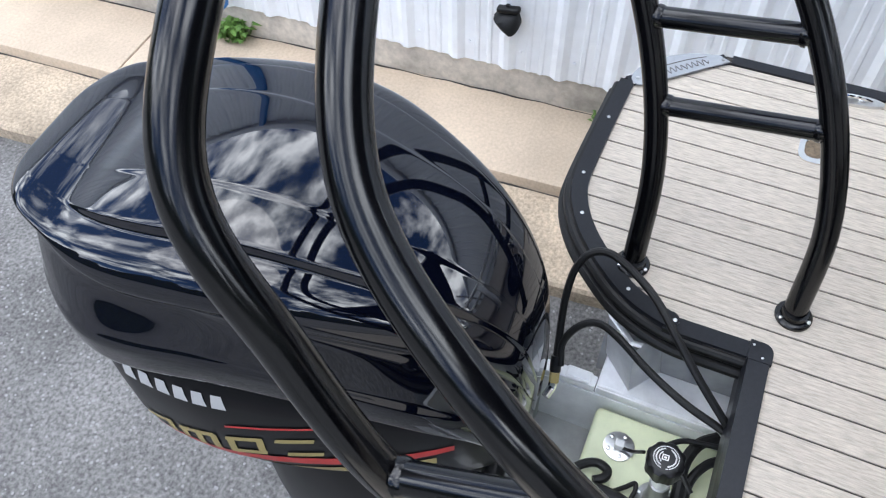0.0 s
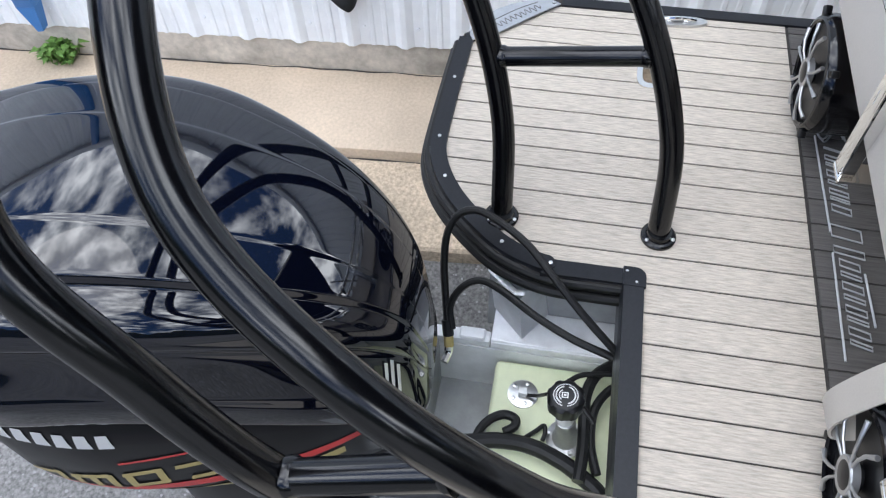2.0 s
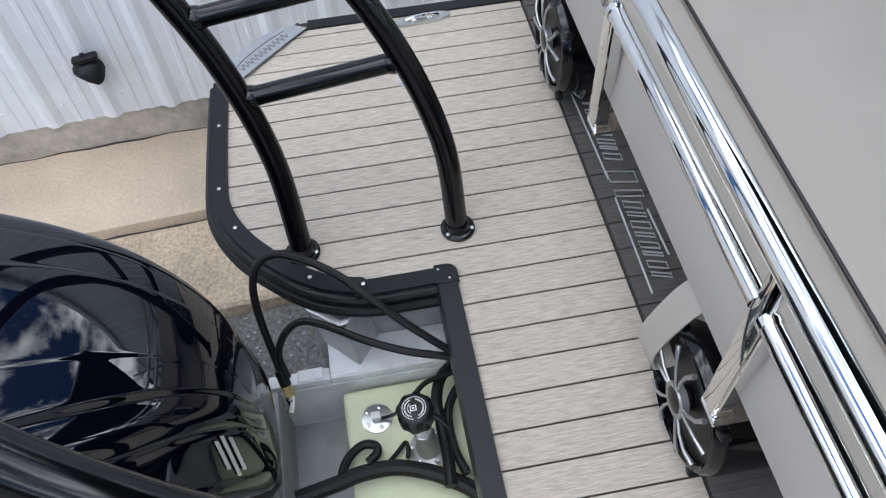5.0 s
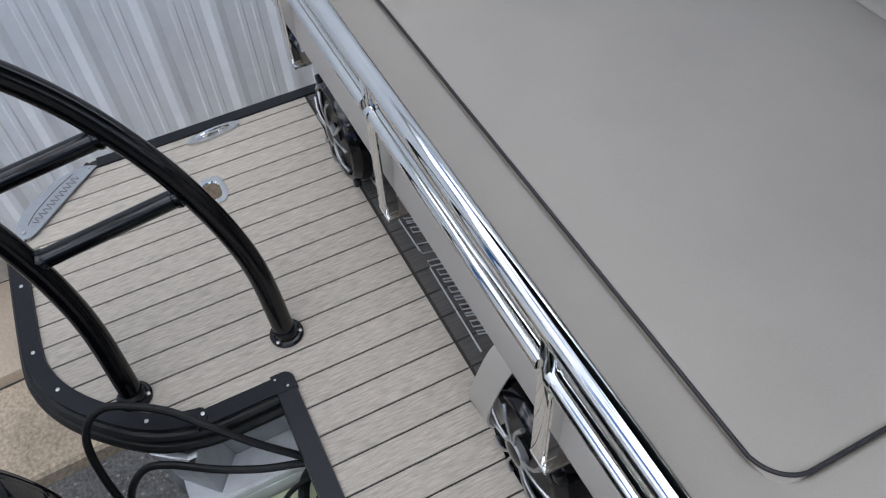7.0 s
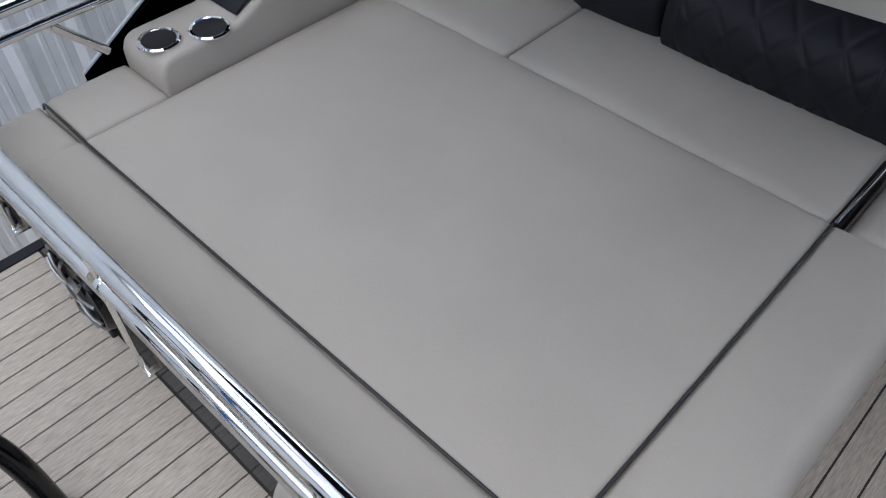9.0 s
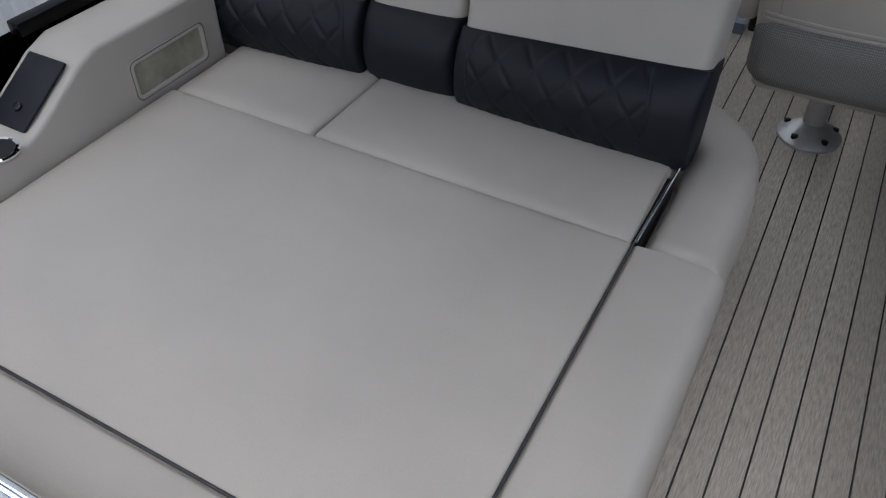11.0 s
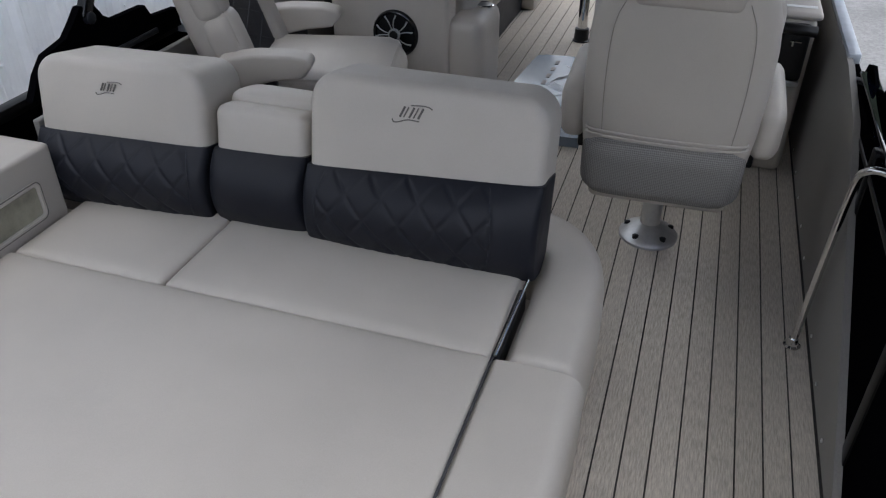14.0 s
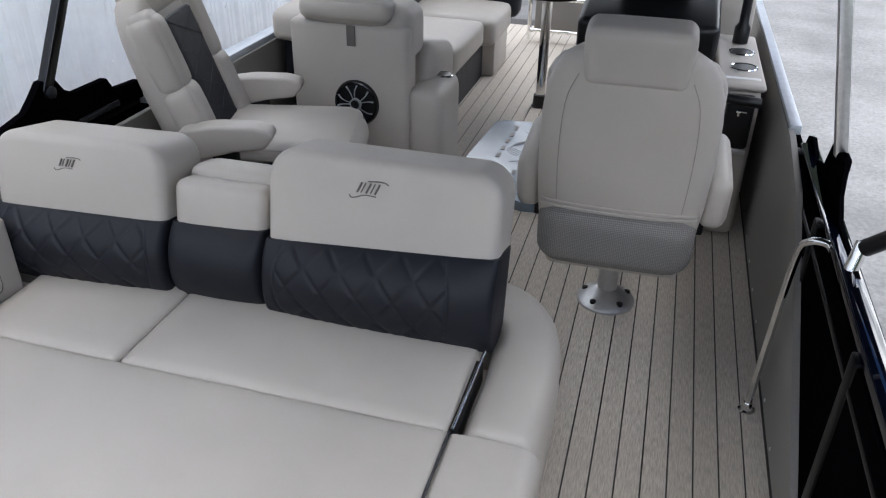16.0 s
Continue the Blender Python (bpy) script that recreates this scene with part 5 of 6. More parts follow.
def captain_chair(label, at, turn, lean=10, seat_z=0.50, back_from=0.325, arm_low=0.13, flat_arms=False, seat_front=0.36, thick=1.0, insert=0.10, back_y=-0.18, proud=0.122, wide=0.080):
    c = thing("captain_chair", label, "chair", at=at, turn=turn, group="captain's chairs")
    ped = part("pedestal", lathe([(0.108, 0.0), (0.108, 0.010), (0.10, 0.02), (0.06, 0.042), (0.045, 0.055), (0.036, 0.06), (0.036, 0.30)], 40), M_CAST, c, "cast aluminium pedestal")
    for k in range(5):
        a = 2 * math.pi * k / 5 + 0.4
        part("bolt_slot", lathe([(0.012, 0.0), (0.012, 0.034), (0.008, 0.036)], 12, Matrix.Translation((0.083 * math.cos(a), 0.083 * math.sin(a), 0))), M_PLASTIC, ped)
    part("seat", cushion(-0.25, 0.25, -0.20, seat_front - 0.03, 0.425, seat_z + 0.002, 0.036, 0.010, 12), M_VINYL, c)
    part("seat_roll", cushion(-0.252, 0.252, seat_front - 0.22, seat_front, 0.315, seat_z + 0.004, 0.088, 0.006, 14), M_VINYL, c, "rolled seat front")
    part("seat_side", cushion(-0.246, 0.246, -0.17, seat_front - 0.13, 0.290, 0.432, 0.03, 0.0, 8), M_NAVY, c, "charcoal seat band")
    part("seat_pan", cushion(-0.23, 0.23, -0.18, seat_front - 0.12, 0.225, 0.295, 0.03, 0.0, 8), M_VINYL, c)
    m = Matrix.Translation((0, back_y, back_from)) @ pose(0, 0, 0, lean, 0, 0)
    bm = bmesh.new()
    n, rings = 40, []
    outline = [(0.00, 0.205, 0.035), (0.02, 0.235, 0.055), (0.06, 0.252, 0.066), (0.20, 0.266, 0.072), (0.34, 0.270, 0.070), (0.46, 0.266, 0.066), (0.54, 0.255, 0.062), (0.59, 0.235, 0.058), (0.625, 0.206, 0.054), (0.645, 0.170, 0.046), (0.655, 0.13, 0.03)]
    for z, w, d in outline:
        ring = []
        for k in range(n):
            a = 2 * math.pi * k / n
            cs, sn = math.cos(a), math.sin(a)
            ring.append(bm.verts.new(m @ Vector((w * math.copysign(abs(cs) ** 0.45, cs), d * (thick if sn < 0 else 1.0) * math.copysign(abs(sn) ** 0.7, sn), z * TALL))))
        rings.append(ring)
    for q, s in zip(rings, rings[1:]):
        for k in range(n):
            bm.faces.new((q[k], q[(k + 1) % n], s[(k + 1) % n], s[k]))
    bm.faces.new(rings[0][::-1])
    bm.faces.new(rings[-1])
    bmesh.ops.recalc_face_normals(bm, faces=bm.faces)
    part("backrest", bm, M_VINYL, c, sharp=0)
    part("back_insert", cushion(-insert, insert, 0.058, 0.080, 0.06, 0.62, 0.012, 0.004, 8, m), M_NAVY, c, "charcoal quilted insert")
    for s in (-1, 1):
        for j in range(5):
            z0 = 0.06 + 0.11 * j
            part("stitch_line", tube([m @ Vector(((0.015 - insert) * s, 0.083, z0)), m @ Vector(((insert - 0.015) * s, 0.0832, z0 + 0.11))], 0.0032, 5), M_NAVY_DK, c)
    part("headrest", cushion(-0.152, 0.152, -0.0655, 0.062, 0.635, 0.812, 0.030, 0.003, 12, m), M_VINYL, c, "padded headrest")
    for s in (-1, 1):
        part("panel_seam", tube(spline([m @ Vector((s * a, b, z)) for a, b, z in ((0.196, -0.0655, 0.22), (0.201, -0.0655, 0.36), (0.199, -0.0635, 0.50), (0.188, -0.060, 0.60), (0.160, -0.058, 0.67))], 4), 0.0012, 6), M_THREAD, c)
    pocket = part("mesh_pocket", cushion(-0.250, 0.250, -0.094, 0.0, -0.035, 0.20, 0.065, 0.010, 12, m), M_MESH, c, "grey mesh back pocket")
    for z in (0.205, 0.222):
        part("pocket_band", tube(spline([m @ Vector(p) for p in ((-0.24, -0.03, z), (-0.225, -0.066, z), (0, -0.076, z - 0.004), (0.225, -0.066, z), (0.24, -0.03, z))], 4), 0.0045, 8), M_VINYL, pocket)
    for s in (-1, 1):
        mid = insert + wide - 0.003
        for z0, z1, out in ((0.02, 0.412, proud), (0.372, 0.67, proud - 0.012)):
            part("side_bolster", cushion(-wide, wide, -0.03, out, z0, z1, 0.046, 0.012, 14, m @ Matrix.Translation((s * mid, 0, 0)) @ pose(0, 0, 0, 0, 0, s * 6)), M_VINYL, c)
        part("bolster_seam", tube(spline([m @ Vector((s * (mid + o), d, z)) for o, d, z in ((wide - 0.028, proud - 0.018, 0.06), (wide - 0.022, proud - 0.016, 0.20), (wide - 0.030, proud - 0.018, 0.38), (wide - 0.032, proud - 0.022, 0.50), (wide - 0.05, proud - 0.03, 0.65))], 4), 0.0022, 6), M_THREAD, c)
        if flat_arms:
            prof = [(-0.10, -0.11), (-0.12, 0.00), (-0.09, 0.038), (0.04, 0.056), (0.18, 0.054), (0.240, 0.040), (0.250, 0.014), (0.215, -0.030), (0.10, -0.044), (0.0, -0.07)]
            bm = slab(prof, -0.048, 0.048, Matrix.Translation((s * 0.292, -0.10, back_from + 0.228)) @ Matrix(((0, 0, 1, 0), (1, 0, 0, 0), (0, 1, 0, 0), (0, 0, 0, 1))))
            bmesh.ops.bevel(bm, geom=bm.edges[:], offset=0.020, segments=4, profile=0.5, affect="EDGES", clamp_overlap=True)
            part("armrest", bm, M_VINYL, c, sharp=50)
            continue
        part("armrest", cushion(-0.044, 0.044, -0.07, 0.30, -arm_low, 0.055, 0.038, 0.006, 10, Matrix.Translation((s * 0.298, -0.15, back_from + 0.262)) @ pose(0, 0, 0, 6, 0, 0)), M_VINYL, c)
    for s in (-1, 1):
        part("arm_bracket", box(s * 0.27 - 0.02, s * 0.27 + 0.02, -0.10, 0.0, back_from + 0.05, back_from + 0.21, 0.01, 2), M_PLASTIC, c)
    return c


captain_chair("beige vinyl helm chair with grey mesh back pocket", (0.575, 2.36, 0.0), 1)
captain_chair("beige vinyl captain's chair with charcoal quilted insert", (-0.905, 2.47, 0.0), -75.5, lean=18, flat_arms=True, seat_z=0.475, seat_front=0.44, thick=1.5, insert=0.140, back_y=-0.135, proud=0.104, wide=0.068)

# ---- port lounge with speaker end ----
bench = thing("port_bench", "beige port bench with high padded back end and speaker", "bench")
part("end_panel", box(-0.98, -0.42, 2.98, 3.12, 0.0, 0.80, 0.03, 3), M_VINYL, bench)
part("end_back", cushion(-0.92, -0.42, 3.0, 3.25, 0.62, 0.87, 0.06, 0.01, 10), M_VINYL, bench)
part("head_pad", cushion(-0.92, -0.50, 2.96, 3.1, 0.80, 0.90, 0.04, 0.01, 8), M_VINYL, bench)
part("side_roll", cushion(-0.46, -0.36, 3.02, 3.42, 0.30, 0.72, 0.05, 0.006, 8, Matrix.Translation((0, 3.0, 0)) @ pose(0, 0, 0, -14, 0, 0) @ Matrix.Translation((0, -3.0, 0))), M_VINYL, bench)
pod = part("cup_pod", cushion(-0.44, -0.27, 3.00, 3.34, 0.0, 0.52, 0.045, 0.004, 10), M_VINYL, bench)
cupholder(-0.33, 3.25, 0.522, bench, 0.045)
part("pull_tab", box(-0.70, -0.66, 2.972, 2.982, 0.70, 0.79, 0.003, 2), M_STITCH, bench, "grey pull tab")
for y0, y1 in ((3.3, 4.0), (4.0, 4.75)):
    part("seat_pad", cushion(-1.12, -0.48, y0 + 0.005, y1 - 0.005, 0.26, 0.42, 0.035, 0.01, 10), M_VINYL, bench)
part("seat_base", box(-1.15, -0.52, 3.15, 4.9, 0.0, 0.27, 0.01, 2), M_NAVY, bench, "charcoal toe-kick base")
part("side_back", cushion(-1.20, -1.02, 3.3, 5.6, 0.40, 0.62, 0.06, 0.008, 12), M_NAVY, bench, "charcoal backrest band")
part("side_back_top", cushion(-1.22, -1.03, 3.25, 5.7, 0.60, 0.76, 0.05, 0.008, 12), M_VINYL, bench)
part("corner_seat", cushion(-1.12, -0.42, 4.76, 5.35, 0.24, 0.42, 0.05, 0.01, 10), M_VINYL, bench)
part("corner_base", box(-1.12, -0.44, 4.92, 5.32, 0.0, 0.25, 0.02, 2), M_VINYL, bench)
part("corner_back", cushion(-1.0, -0.38, 5.34, 5.5, 0.30, 0.62, 0.05, 0.008, 10), M_NAVY, bench, "charcoal forward backrest band")
part("corner_back_top", cushion(-1.05, -0.36, 5.33, 5.52, 0.60, 0.76, 0.05, 0.008, 10), M_VINYL, bench)
sp = speaker(-0.665, 0.44, 0.105, 2.955, 2.985, "speakers of the cabin", M_DARKALU)

tbl = thing("pedestal_table", "small dark table on a chrome pedestal", "table", at=(-0.04, 4.44, 0))
part("pole", lathe([(0.03, 0), (0.03, 0.70)], 20), M_CHROME, tbl, "chrome pole")
part("socket", lathe([(0.052, 0), (0.052, 0.006), (0.045, 0.01), (0.042, 0.075), (0.032, 0.08)], 24), M_PLASTIC, tbl, "black pole socket")
o = [(0.22 * math.copysign(abs(math.cos(a)) ** 0.6, math.cos(a)), 0.30 * math.copysign(abs(math.sin(a)) ** 0.6, math.sin(a))) for a in [2 * math.pi * k / 40 for k in range(40)]]
bm = slab(o, 0.70, 0.735)
bmesh.ops.bevel(bm, geom=bm.edges[:], offset=0.008, segments=2, profile=0.5, affect="EDGES")
part("tabletop", bm, M_GLOSS, tbl, "dark glossy tabletop")
for y in (-0.17, 0.17):
    part("cup_ring", lathe([(0.045, 0.735), (0.045, 0.738), (0.036, 0.739), (0.035, 0.7355)], 24, Matrix.Translation((-0.09, y, 0))), M_BRUSHED, tbl)

gate = thing("bow_gate", "bow gate with curved steel rail and grey oval sign", "gate")
part("panel", box(-0.36, 0.15, 6.0, 6.04, 0.05, 0.72, 0.01, 2), M_CARPET, gate)
part("rail", tube(spline([(-0.38, 5.90, 0.02), (-0.38, 5.88, 0.30), (-0.36, 5.87, 0.34), (0.15, 5.87, 0.34)], 5), 0.015, 12), M_CHROME, gate)
part("rail", tube([(-0.37, 5.87, 0.10), (0.15, 5.87, 0.10)], 0.015, 12), M_CHROME, gate)
part("sign_plate", lathe([(0.17, 0), (0.17, 0.008)], 36, Matrix.Translation((-0.14, 5.99, 0.50)) @ pose(0, 0, 0, 90, 0, 0) @ Matrix.Diagonal((1.5, 0.72, 1, 1))), M_STITCH, gate, "dark oval sign plate")
part("sign_bars", box(-0.32, 0.06, 5.976, 5.982, 0.475, 0.53), M_SILVER, gate, "pale bar of script", smooth=False)

step = thing("step_plate", "pale moulded step plate with dark slots", "step plate")
pl = [(-0.215, 3.92), (-0.205, 3.975), (-0.16, 4.00), (0.20, 4.03), (0.20, 2.99), (0.12, 2.985), (0.075, 3.00), (-0.235, 3.36), (-0.25, 3.42)]
part("plate", slab([(x * 1.0, y) for x, y in pl], 0.002, 0.05), M_ACRYL, step, smooth=False)
for k in range(5):
    part("slot", box(-0.105 + k * 0.004, -0.083 + k * 0.004, 3.46 + k * 0.10, 3.515 + k * 0.10, 0.050, 0.052, 0.0), M_PLASTIC, step)
for k in range(4):
    part("slot", box(0.015, 0.037, 3.02 + k * 0.085, 3.07 + k * 0.085, 0.050, 0.052, 0.0), M_PLASTIC, step)
for k in range(7):
    pts = [(-0.02 + 0.05 * math.sin(1.1 * u + k) + 0.006 * k, 3.42 + 0.05 * k + 0.035 * u, 0.0505) for u in range(5)]
    part("engraving", tube(spline(pts, 3), 0.0016, 5), M_GREY, step, "engraved grey swirl")

# ---- helm console ----
helm = thing("helm_console", "beige helm console with black dash and cupholders", "helm console")
part("side_pod", cushion(0.885, 1.055, 3.03, 3.80, 0.0, 0.66, 0.035, 0.003, 10), M_VINYL, helm)
part("pod_top", box(0.880, 1.066, 3.02, 3.82, 0.655, 0.685, 0.02, 3), M_VINYL, helm, "silver grey pod top")
for y in (3.25, 3.49):
    cupholder(0.985, y, 0.686, helm, 0.058)
panel = part("throttle_panel", box(0.925, 1.035, 2.99, 3.04, 0.42, 0.645, 0.018, 3), M_PLASTIC, helm, "black throttle panel")
part("throttle_lever", tube(spline([(0.92, 3.00, 0.63), (0.945, 2.965, 0.638), (0.99, 2.955, 0.638), (1.045, 2.96, 0.634)], 4), 0.021, 12), M_PLASTIC, panel)
part("throttle_chrome", tube([(0.965, 2.985, 0.585), (1.005, 2.985, 0.585)], 0.006, 10), M_CHROME, panel)
part("throttle_chrome", tube([(0.975, 2.985, 0.585), (0.975, 2.985, 0.565)], 0.005, 10), M_CHROME, panel)
part("panel_foot", box(0.925, 1.035, 3.00, 3.034, 0.395, 0.418, 0.006, 2), M_BRUSHED, helm)
part("storage_slot", box(0.915, 0.985, 3.016, 3.040, 0.27, 0.35, 0.006, 2), M_PLASTIC, helm, "dark storage slot")
part("paper_tag", box(0.925, 0.965, 3.010, 3.020, 0.12, 0.235, 0.001, 1), M_WHITE, helm, "white paper tag")
part("console_body", box(0.30, 0.86, 3.30, 3.85, 0.0, 0.78, 0.05, 3), M_VINYL, helm)
part("dash", box(0.28, 0.86, 3.15, 3.75, 0.76, 0.92, 0.03, 3, Matrix.Translation((0, 3.4, 0.8)) @ pose(0, 0, 0, 12, 0, 0) @ Matrix.Translation((0, -3.4, -0.8))), M_PLASTIC, helm, "black dashboard")
part("dash_pad", box(0.42, 0.74, 3.35, 3.6, 0.93, 1.03, 0.03, 3), M_PLASTIC, helm)
bot = thing("bottle", "black bottle standing beside the helm cupholders", "bottle")
part("bottle_body", lathe([(0.035, 0.69), (0.035, 0.76), (0.022, 0.78), (0.022, 0.90), (0.028, 0.91), (0.028, 0.98)], 20, Matrix.Translation((0.985, 3.66, 0))), M_PLASTIC, bot)
part("label", box(0.905, 1.045, 3.085, 3.115, 0.6855, 0.687), M_WHITE, helm, "white label strip", smooth=False)
fb = thing("bow_bench", "beige starboard bow bench behind the helm", "bench")
part("back", cushion(0.45, 1.06, 4.0, 4.3, 0.3, 0.86, 0.08, 0.012, 10), M_VINYL, fb)
part("seat", cushion(0.45, 1.06, 4.2, 5.4, 0.25, 0.44, 0.06, 0.01, 10), M_VINYL, fb)
part("seat_base", box(0.48, 1.06, 4.25, 5.35, 0, 0.26, 0.01, 2), M_CARPET, fb)

# ---- fences ----
fs = tagged(new("fence_starboard"), "starboard fence with grey inner panels and black rails", "fence", kind="structure")
side = [(6.4, 0.01), (6.4, 0.66), (2.56, 0.66), (2.22, 0.60), (1.91, 0.44), (1.35, 0.16), (1.10, 0.02)]
part("inner_panel", slab(side, 1.112, 1.132, Matrix(((0, 0, 1, 0), (1, 0, 0, 0), (0, 1, 0, 0), (0, 0, 0, 1)))), M_CARPET, fs, "grey beige inner panel", smooth=False)
part("kick_plate", box(1.134, 1.146, 0.10, 2.60, 0.0, 0.63, 0.003, 1), M_FENCE, fs, "gloss black gate panel")
part("outer_panel", box(1.150, 1.165, 0.10, 6.4, -0.02, 0.63, 0.002, 1), M_FENCE, fs, "gloss black fence panel")
part("top_rail", box(1.116, 1.158, 2.63, 6.4, 0.640, 0.675, 0.006, 2), M_RAIL, fs, "silver top rail")
part("top_rail", box(1.140, 1.195, 0.10, 2.50, 0.625, 0.665, 0.006, 2), M_COWL, fs, "black top rail")
for y in (1.30, 1.95, 2.49):
    part("post", box(1.128, 1.185, y - 0.025, y + 0.025, 0.0, 0.64, 0.006, 2), M_GLOSS, fs)
part("mid_rail", box(1.130, 1.150, 0.10, 2.50, 0.555, 0.575, 0.004, 2), M_GLOSS, fs)
part("mid_rail", box(1.130, 1.150, 0.10, 2.50, 0.02, 0.05, 0.004, 2), M_GLOSS, fs)
part("hinge_bracket", slab([(2.61, 0.60), (2.56, 0.668), (2.485, 0.690), (2.36, 0.662), (2.245, 0.690), (2.195, 0.780), (2.16, 0.800), (1.99, 0.800), (1.955, 0.72), (1.88, 0.672), (1.60, 0.666), (1.60, 0.60)], 1.172, 1.184, Matrix(((0, 0, 1, 0), (1, 0, 0, 0), (0, 1, 0, 0), (0, 0, 0, 1)))), M_FENCE, fs, "black profiled hinge plate", smooth=False)
rivets = bmesh.new()
for i in range(9):
    add_lathe(rivets, [(0.006, 0), (0.006, 0.003), (0.003, 0.004)], 8, Matrix.Translation((1.112, 1.42 + i * 0.22, 0.05)) @ pose(0, 0, 0, 0, -90, 0))
part("rivets", rivets, M_BRUSHED, fs)

bim = thing("folding_top_support", "silver and black folding top frame hinged on the fence", "top support")
part("arm", box(-0.017, 0.017, -0.02, 0.02, 0, 1.6, 0.004, 2, Matrix.Translation((1.18, 2.10, 0.78)) @ pose(0, 0, 0, -11.3, -10.8, 0)), M_BRUSHED, bim, "silver square arm")
pv = part("pivot", box(1.165, 1.200, 2.03, 2.15, 0.68, 0.80, 0.012, 2), M_FENCE, bim)
part("brace", tube([(1.19, 1.66, 0.72), (1.34, 1.45, 0.98), (1.55, 1.15, 1.38)], 0.022, 14), M_PLASTIC, bim)
part("clip", tube([(1.165, 1.64, 0.64), (1.185, 1.67, 0.73)], 0.018, 14), M_CHROME, bim, "chrome clip")

# Canopy stays out of view; its reach is chosen to darken the cabin.
can = thing("bimini_canopy", "unseen dark fabric canopy sized to shade the cabin", "canopy")
bm = bmesh.new()
rows = [[bm.verts.new((x, y, 2.00 - 0.20 * (abs(x - 0.05) / 1.4) ** 2 - 0.04 * ((y - 2.6) / 2.0) ** 2)) for x in np.linspace(-1.05, 1.50, 9)] for y in np.linspace(0.20, 4.9, 9)]
for q, r in zip(rows, rows[1:]):
    for k in range(8):
        bm.faces.new((q[k], q[k + 1], r[k + 1], r[k]))
bmesh.ops.solidify(bm, geom=bm.faces[:], thickness=0.004)
part("fabric", bm, M_NAVY, can)
for y, dz in ((0.21, -0.062), (2.6, 0.0), (4.89, -0.06)):
    part("bow", tube(spline([(-1.05, y, 1.86 + dz), (-0.7, y, 1.92 + dz), (0.05, y, 1.98 + dz), (0.8, y, 1.92 + dz), (1.50, y, 1.77 + dz)], 5), 0.014, 10), M_BRUSHED, can)

hold = thing("gate_rod", "bent chrome gate rod standing on the deck", "rod")
part("rod_bar", tube(spline([(1.065, 1.86, 0.0), (1.075, 1.86, 0.30), (1.085, 1.85, 0.57), (1.10, 1.82, 0.635), (1.14, 1.79, 0.65), (1.155, 1.76, 0.63)], 6), 0.011, 14), M_CHROME, hold)
part("rod_foot", lathe([(0.026, 0), (0.026, 0.004), (0.018, 0.008), (0.014, 0.03)], 20, Matrix.Translation((1.065, 1.86, 0.0))), M_CHROME, hold)

fp = tagged(new("fence_port"), "port fence with grey inner panels and black rails", "fence", kind="structure")
part("inner_panel", box(-1.245, -1.225, 1.45, 6.4, 0.01, 0.60, 0.004, 1), M_CARPET, fp, "grey beige inner panel")
part("outer_panel", slab([(0.318, -0.02), (0.318, 0.366), (0.595, 0.522), (0.67, 0.562), (0.75, 0.60), (6.4, 0.60), (6.4, -0.02)], -1.362, -1.350, Matrix(((0, 0, 1, 0), (1, 0, 0, 0), (0, 1, 0, 0), (0, 0, 0, 1)))), M_FENCE, fp, "gloss black fence panel")
part("top_rail", box(-1.345, -1.30, 0.85, 2.3, 0.60, 0.64, 0.006, 2), M_GLOSS, fp, "black top rail")
part("top_rail", box(-1.31, -1.235, 2.3, 6.4, 0.595, 0.63, 0.006, 2), M_RAIL, fp, "pale top rail")
YZX = Matrix(((0, 0, 1, 0), (1, 0, 0, 0), (0, 1, 0, 0), (0, 0, 0, 1)))
part("hinge_plate", slab([(1.50, 0.63), (1.55, 0.70), (1.60, 0.745), (1.70, 0.765), (1.745, 0.80), (1.79, 0.84), (1.85, 0.835), (1.885, 0.785), (1.93, 0.76), (2.10, 0.758), (2.13, 0.71), (2.28, 0.70), (2.29, 0.63)], -1.302, -1.275, YZX), M_FENCE, fp, "black profiled hinge plate", smooth=False)
part("latch_bar", box(-1.262, -1.250, 1.90, 2.12, 0.655, 0.675, 0.003, 1), M_TRIM, fp)
part("edge_strip", tube([(-1.356, 0.316, 0.366), (-1.356, 0.595, 0.524), (-1.356, 0.67, 0.564), (-1.356, 0.75, 0.602)], 0.006, 8), M_RAIL, fp, "polished edge strip")
part("shade_panel", slab([(0.45, 0.30), (0.45, 0.435), (0.67, 0.558), (0.75, 0.596), (1.56, 0.598), (1.56, 0.30)], -1.348, -1.340, Matrix(((0, 0, 1, 0), (1, 0, 0, 0), (0, 1, 0, 0), (0, 0, 0, 1)))), M_FENCE, fp, "black inner gate panel")
bp = thing("folding_top_support", "black folding top frame hinged on the port fence", "top support")
part("arm", box(-0.017, 0.017, -0.02, 0.02, 0, 1.5, 0.004, 2, Matrix.Translation((-1.28, 1.80, 0.80)) @ pose(0, 0, 0, -32, 0, 0)), M_TUBE, bp)
part("pivot", lathe([(0.02, -0.02), (0.02, 0.02), (0.012, 0.024)], 16, Matrix.Translation((-1.275, 1.81, 0.80)) @ pose(0, 0, 0, 0, 90, 0)), M_TRIM, bp)
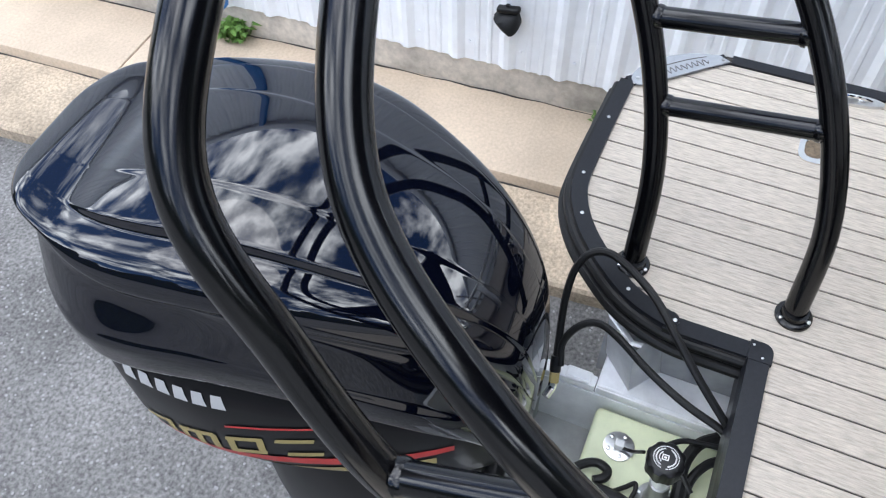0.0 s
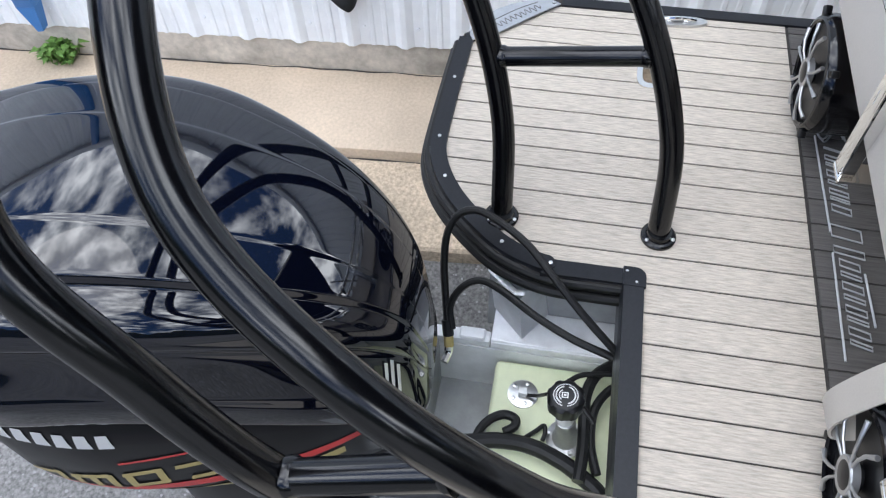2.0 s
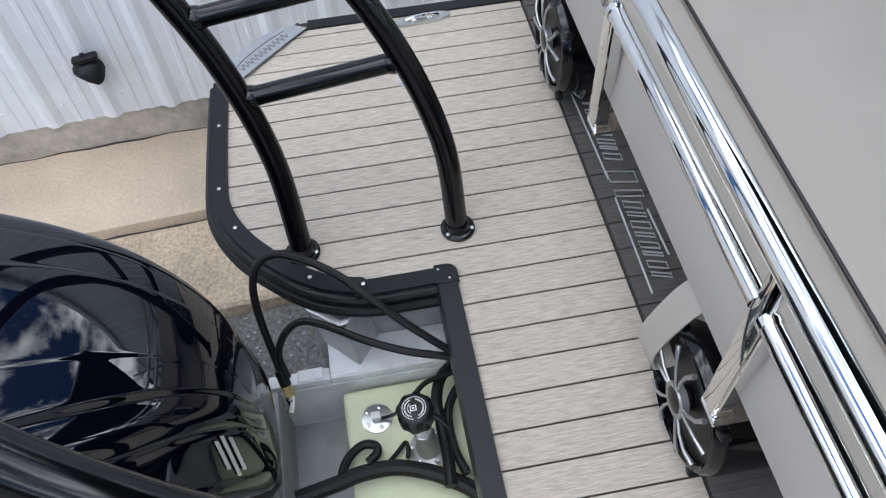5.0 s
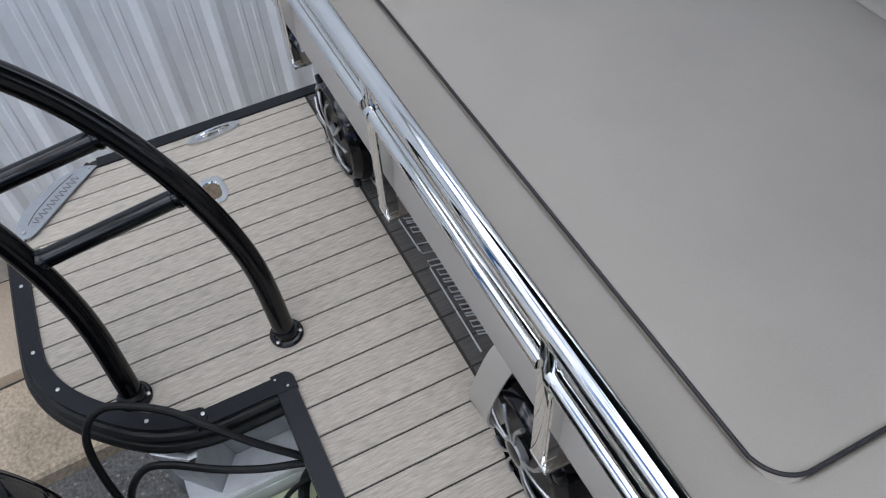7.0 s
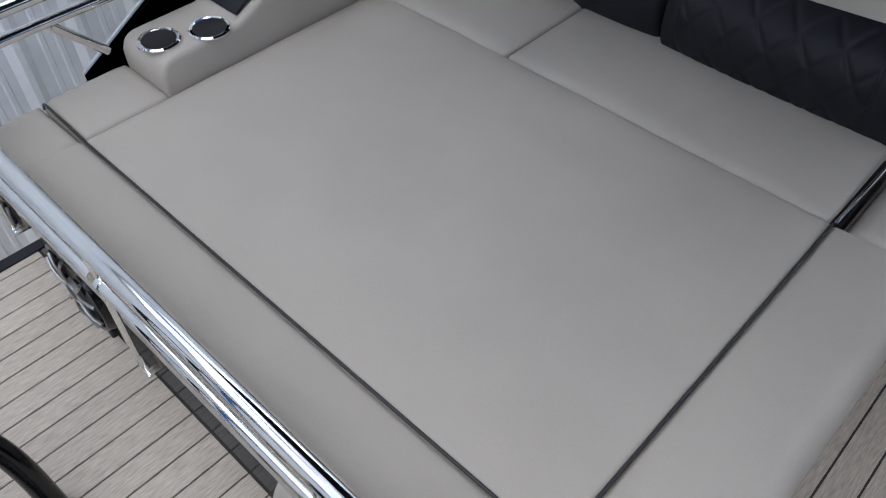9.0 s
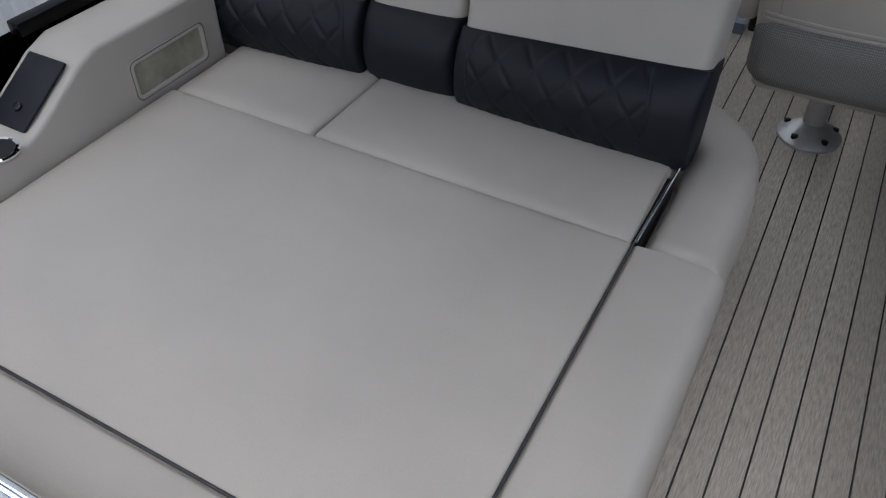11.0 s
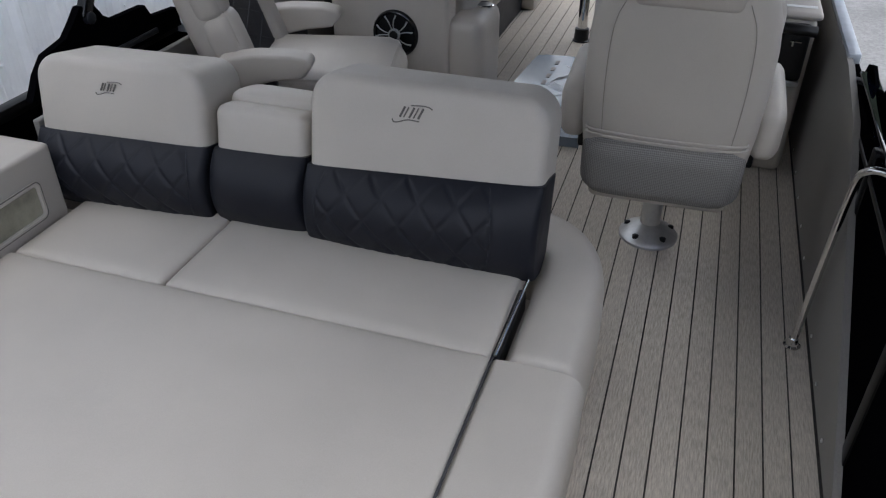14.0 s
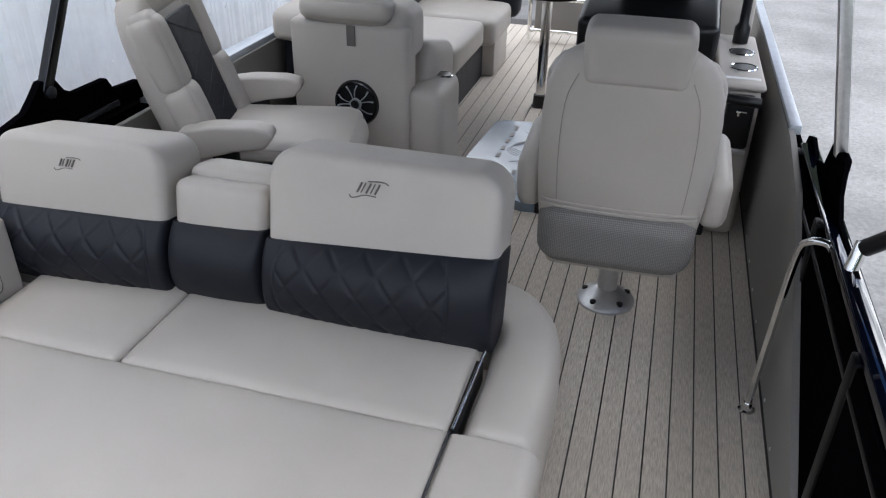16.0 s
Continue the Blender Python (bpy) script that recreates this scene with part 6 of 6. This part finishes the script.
# ---- things on the ground and the wall ----
fd = thing("wall_spout", "black rubber spout fixed to the metal wall", "spout")
SP = Matrix.Translation((-1.998, -1.452, -0.535)) @ pose(0, 0, 0, 0, 0, 3.3)
bm = box(0.0, 0.036, -0.046, 0.050, -0.002, 0.022, 0.009, 3, SP @ pose(0, 0, 0, 6, 0, 0))
part("mount", bm, M_RUBBER, fd, "rounded rubber collar")
part("mount_pin", box(0.006, 0.020, -0.012, 0.004, 0.014, 0.030, 0.003, 2, SP), M_RUBBER, fd)
bm = bmesh.new()
hood = ((0.0, 0.034, 0.030, 0.002), (-0.020, 0.048, 0.048, -0.002), (-0.036, 0.057, 0.060, -0.006), (-0.052, 0.046, 0.068, 0.006), (-0.066, 0.026, 0.070, 0.022))
rows = []
for z, w, out, sh in hood:
    rows.append([bm.verts.new(SP @ Vector((out * math.sin(a) ** 0.8 if math.sin(a) > 0 else 0.0, sh + w * math.cos(a), z - 0.012 * math.sin(a)))) for a in np.linspace(0, math.pi, 9)])
for q, t_ in zip(rows, rows[1:]):
    for k in range(8):
        bm.faces.new((q[k], q[k + 1], t_[k + 1], t_[k]))
bm.faces.new(rows[0])
bm.faces.new(rows[-1][::-1])
for k, (q, t_) in enumerate(zip(rows, rows[1:])):
    bm.faces.new((q[8], q[0], t_[0], t_[8]))
bmesh.ops.recalc_face_normals(bm, faces=bm.faces)
part("spout_body", bm, M_RUBBER, fd, sharp=50)
weeds = tagged(new("weeds"), "small green weeds in the sidewalk joint", "weeds", kind="stuff")
rng = random.Random(5)
bm = bmesh.new()
for cx, cy, nn, sz in ((-1.915, -2.80, 70, 0.10), (-2.03, -0.99, 18, 0.055)):
    for k in range(nn):
        a, t = rng.uniform(0, 6.28), rng.uniform(0.2, 1.0)
        base = Vector((cx + rng.uniform(-0.03, 0.05), cy + rng.uniform(-0.06, 0.06), -1.0))
        d = Vector((math.cos(a), math.sin(a), 0)) * sz * rng.uniform(0.4, 1.0)
        s = Vector((-math.sin(a), math.cos(a), 0)) * sz * 0.14
        p = [base, base + d * 0.5 + s + Vector((0, 0, sz * t)), base + d + Vector((0, 0, sz * t * 0.9)), base + d * 0.5 - s + Vector((0, 0, sz * t))]
        bm.faces.new([bm.verts.new(q) for q in p])
me = mesh_of("weeds", bm, M_WEED, False)
wo = new("weed_leaves", me)
wo.parent = weeds

# ---- planks, last ----
for xa, xb in zip(SEAMS, SEAMS[1:]):
    x0, x1 = max(xa + 0.0022, -1.272), min(xb - 0.0022, 1.10)
    if x1 - x0 > 0.008:
        ends = [aft_limit(x0 + (x1 - x0) * j / 3) + 0.03 for j in range(4)]
        plank(x0, x1, ends, None, -0.004, 0.0, "plank", M_PLANK, deck)
        plank(x0, x1, 0.004, None, 0.147, 0.0, "dark_plank", M_PLANK_DARK, deck)
cabin = tagged(new("floor"), "woven vinyl plank floor of the cabin", "floor", kind="structure")
IP, I0 = 0.0709, 0.693
for k in range(-27, 7):
    x0, x1 = I0 + k * IP + 0.0025, I0 + (k + 1) * IP - 0.0025
    x0, x1 = max(x0, -1.272), min(x1, 1.110)
    if x1 - x0 > 0.008:
        y_start = 0.155
        plank(x0, x1, y_start, None, 6.4, 0.0, "plank", M_PLANK, cabin)
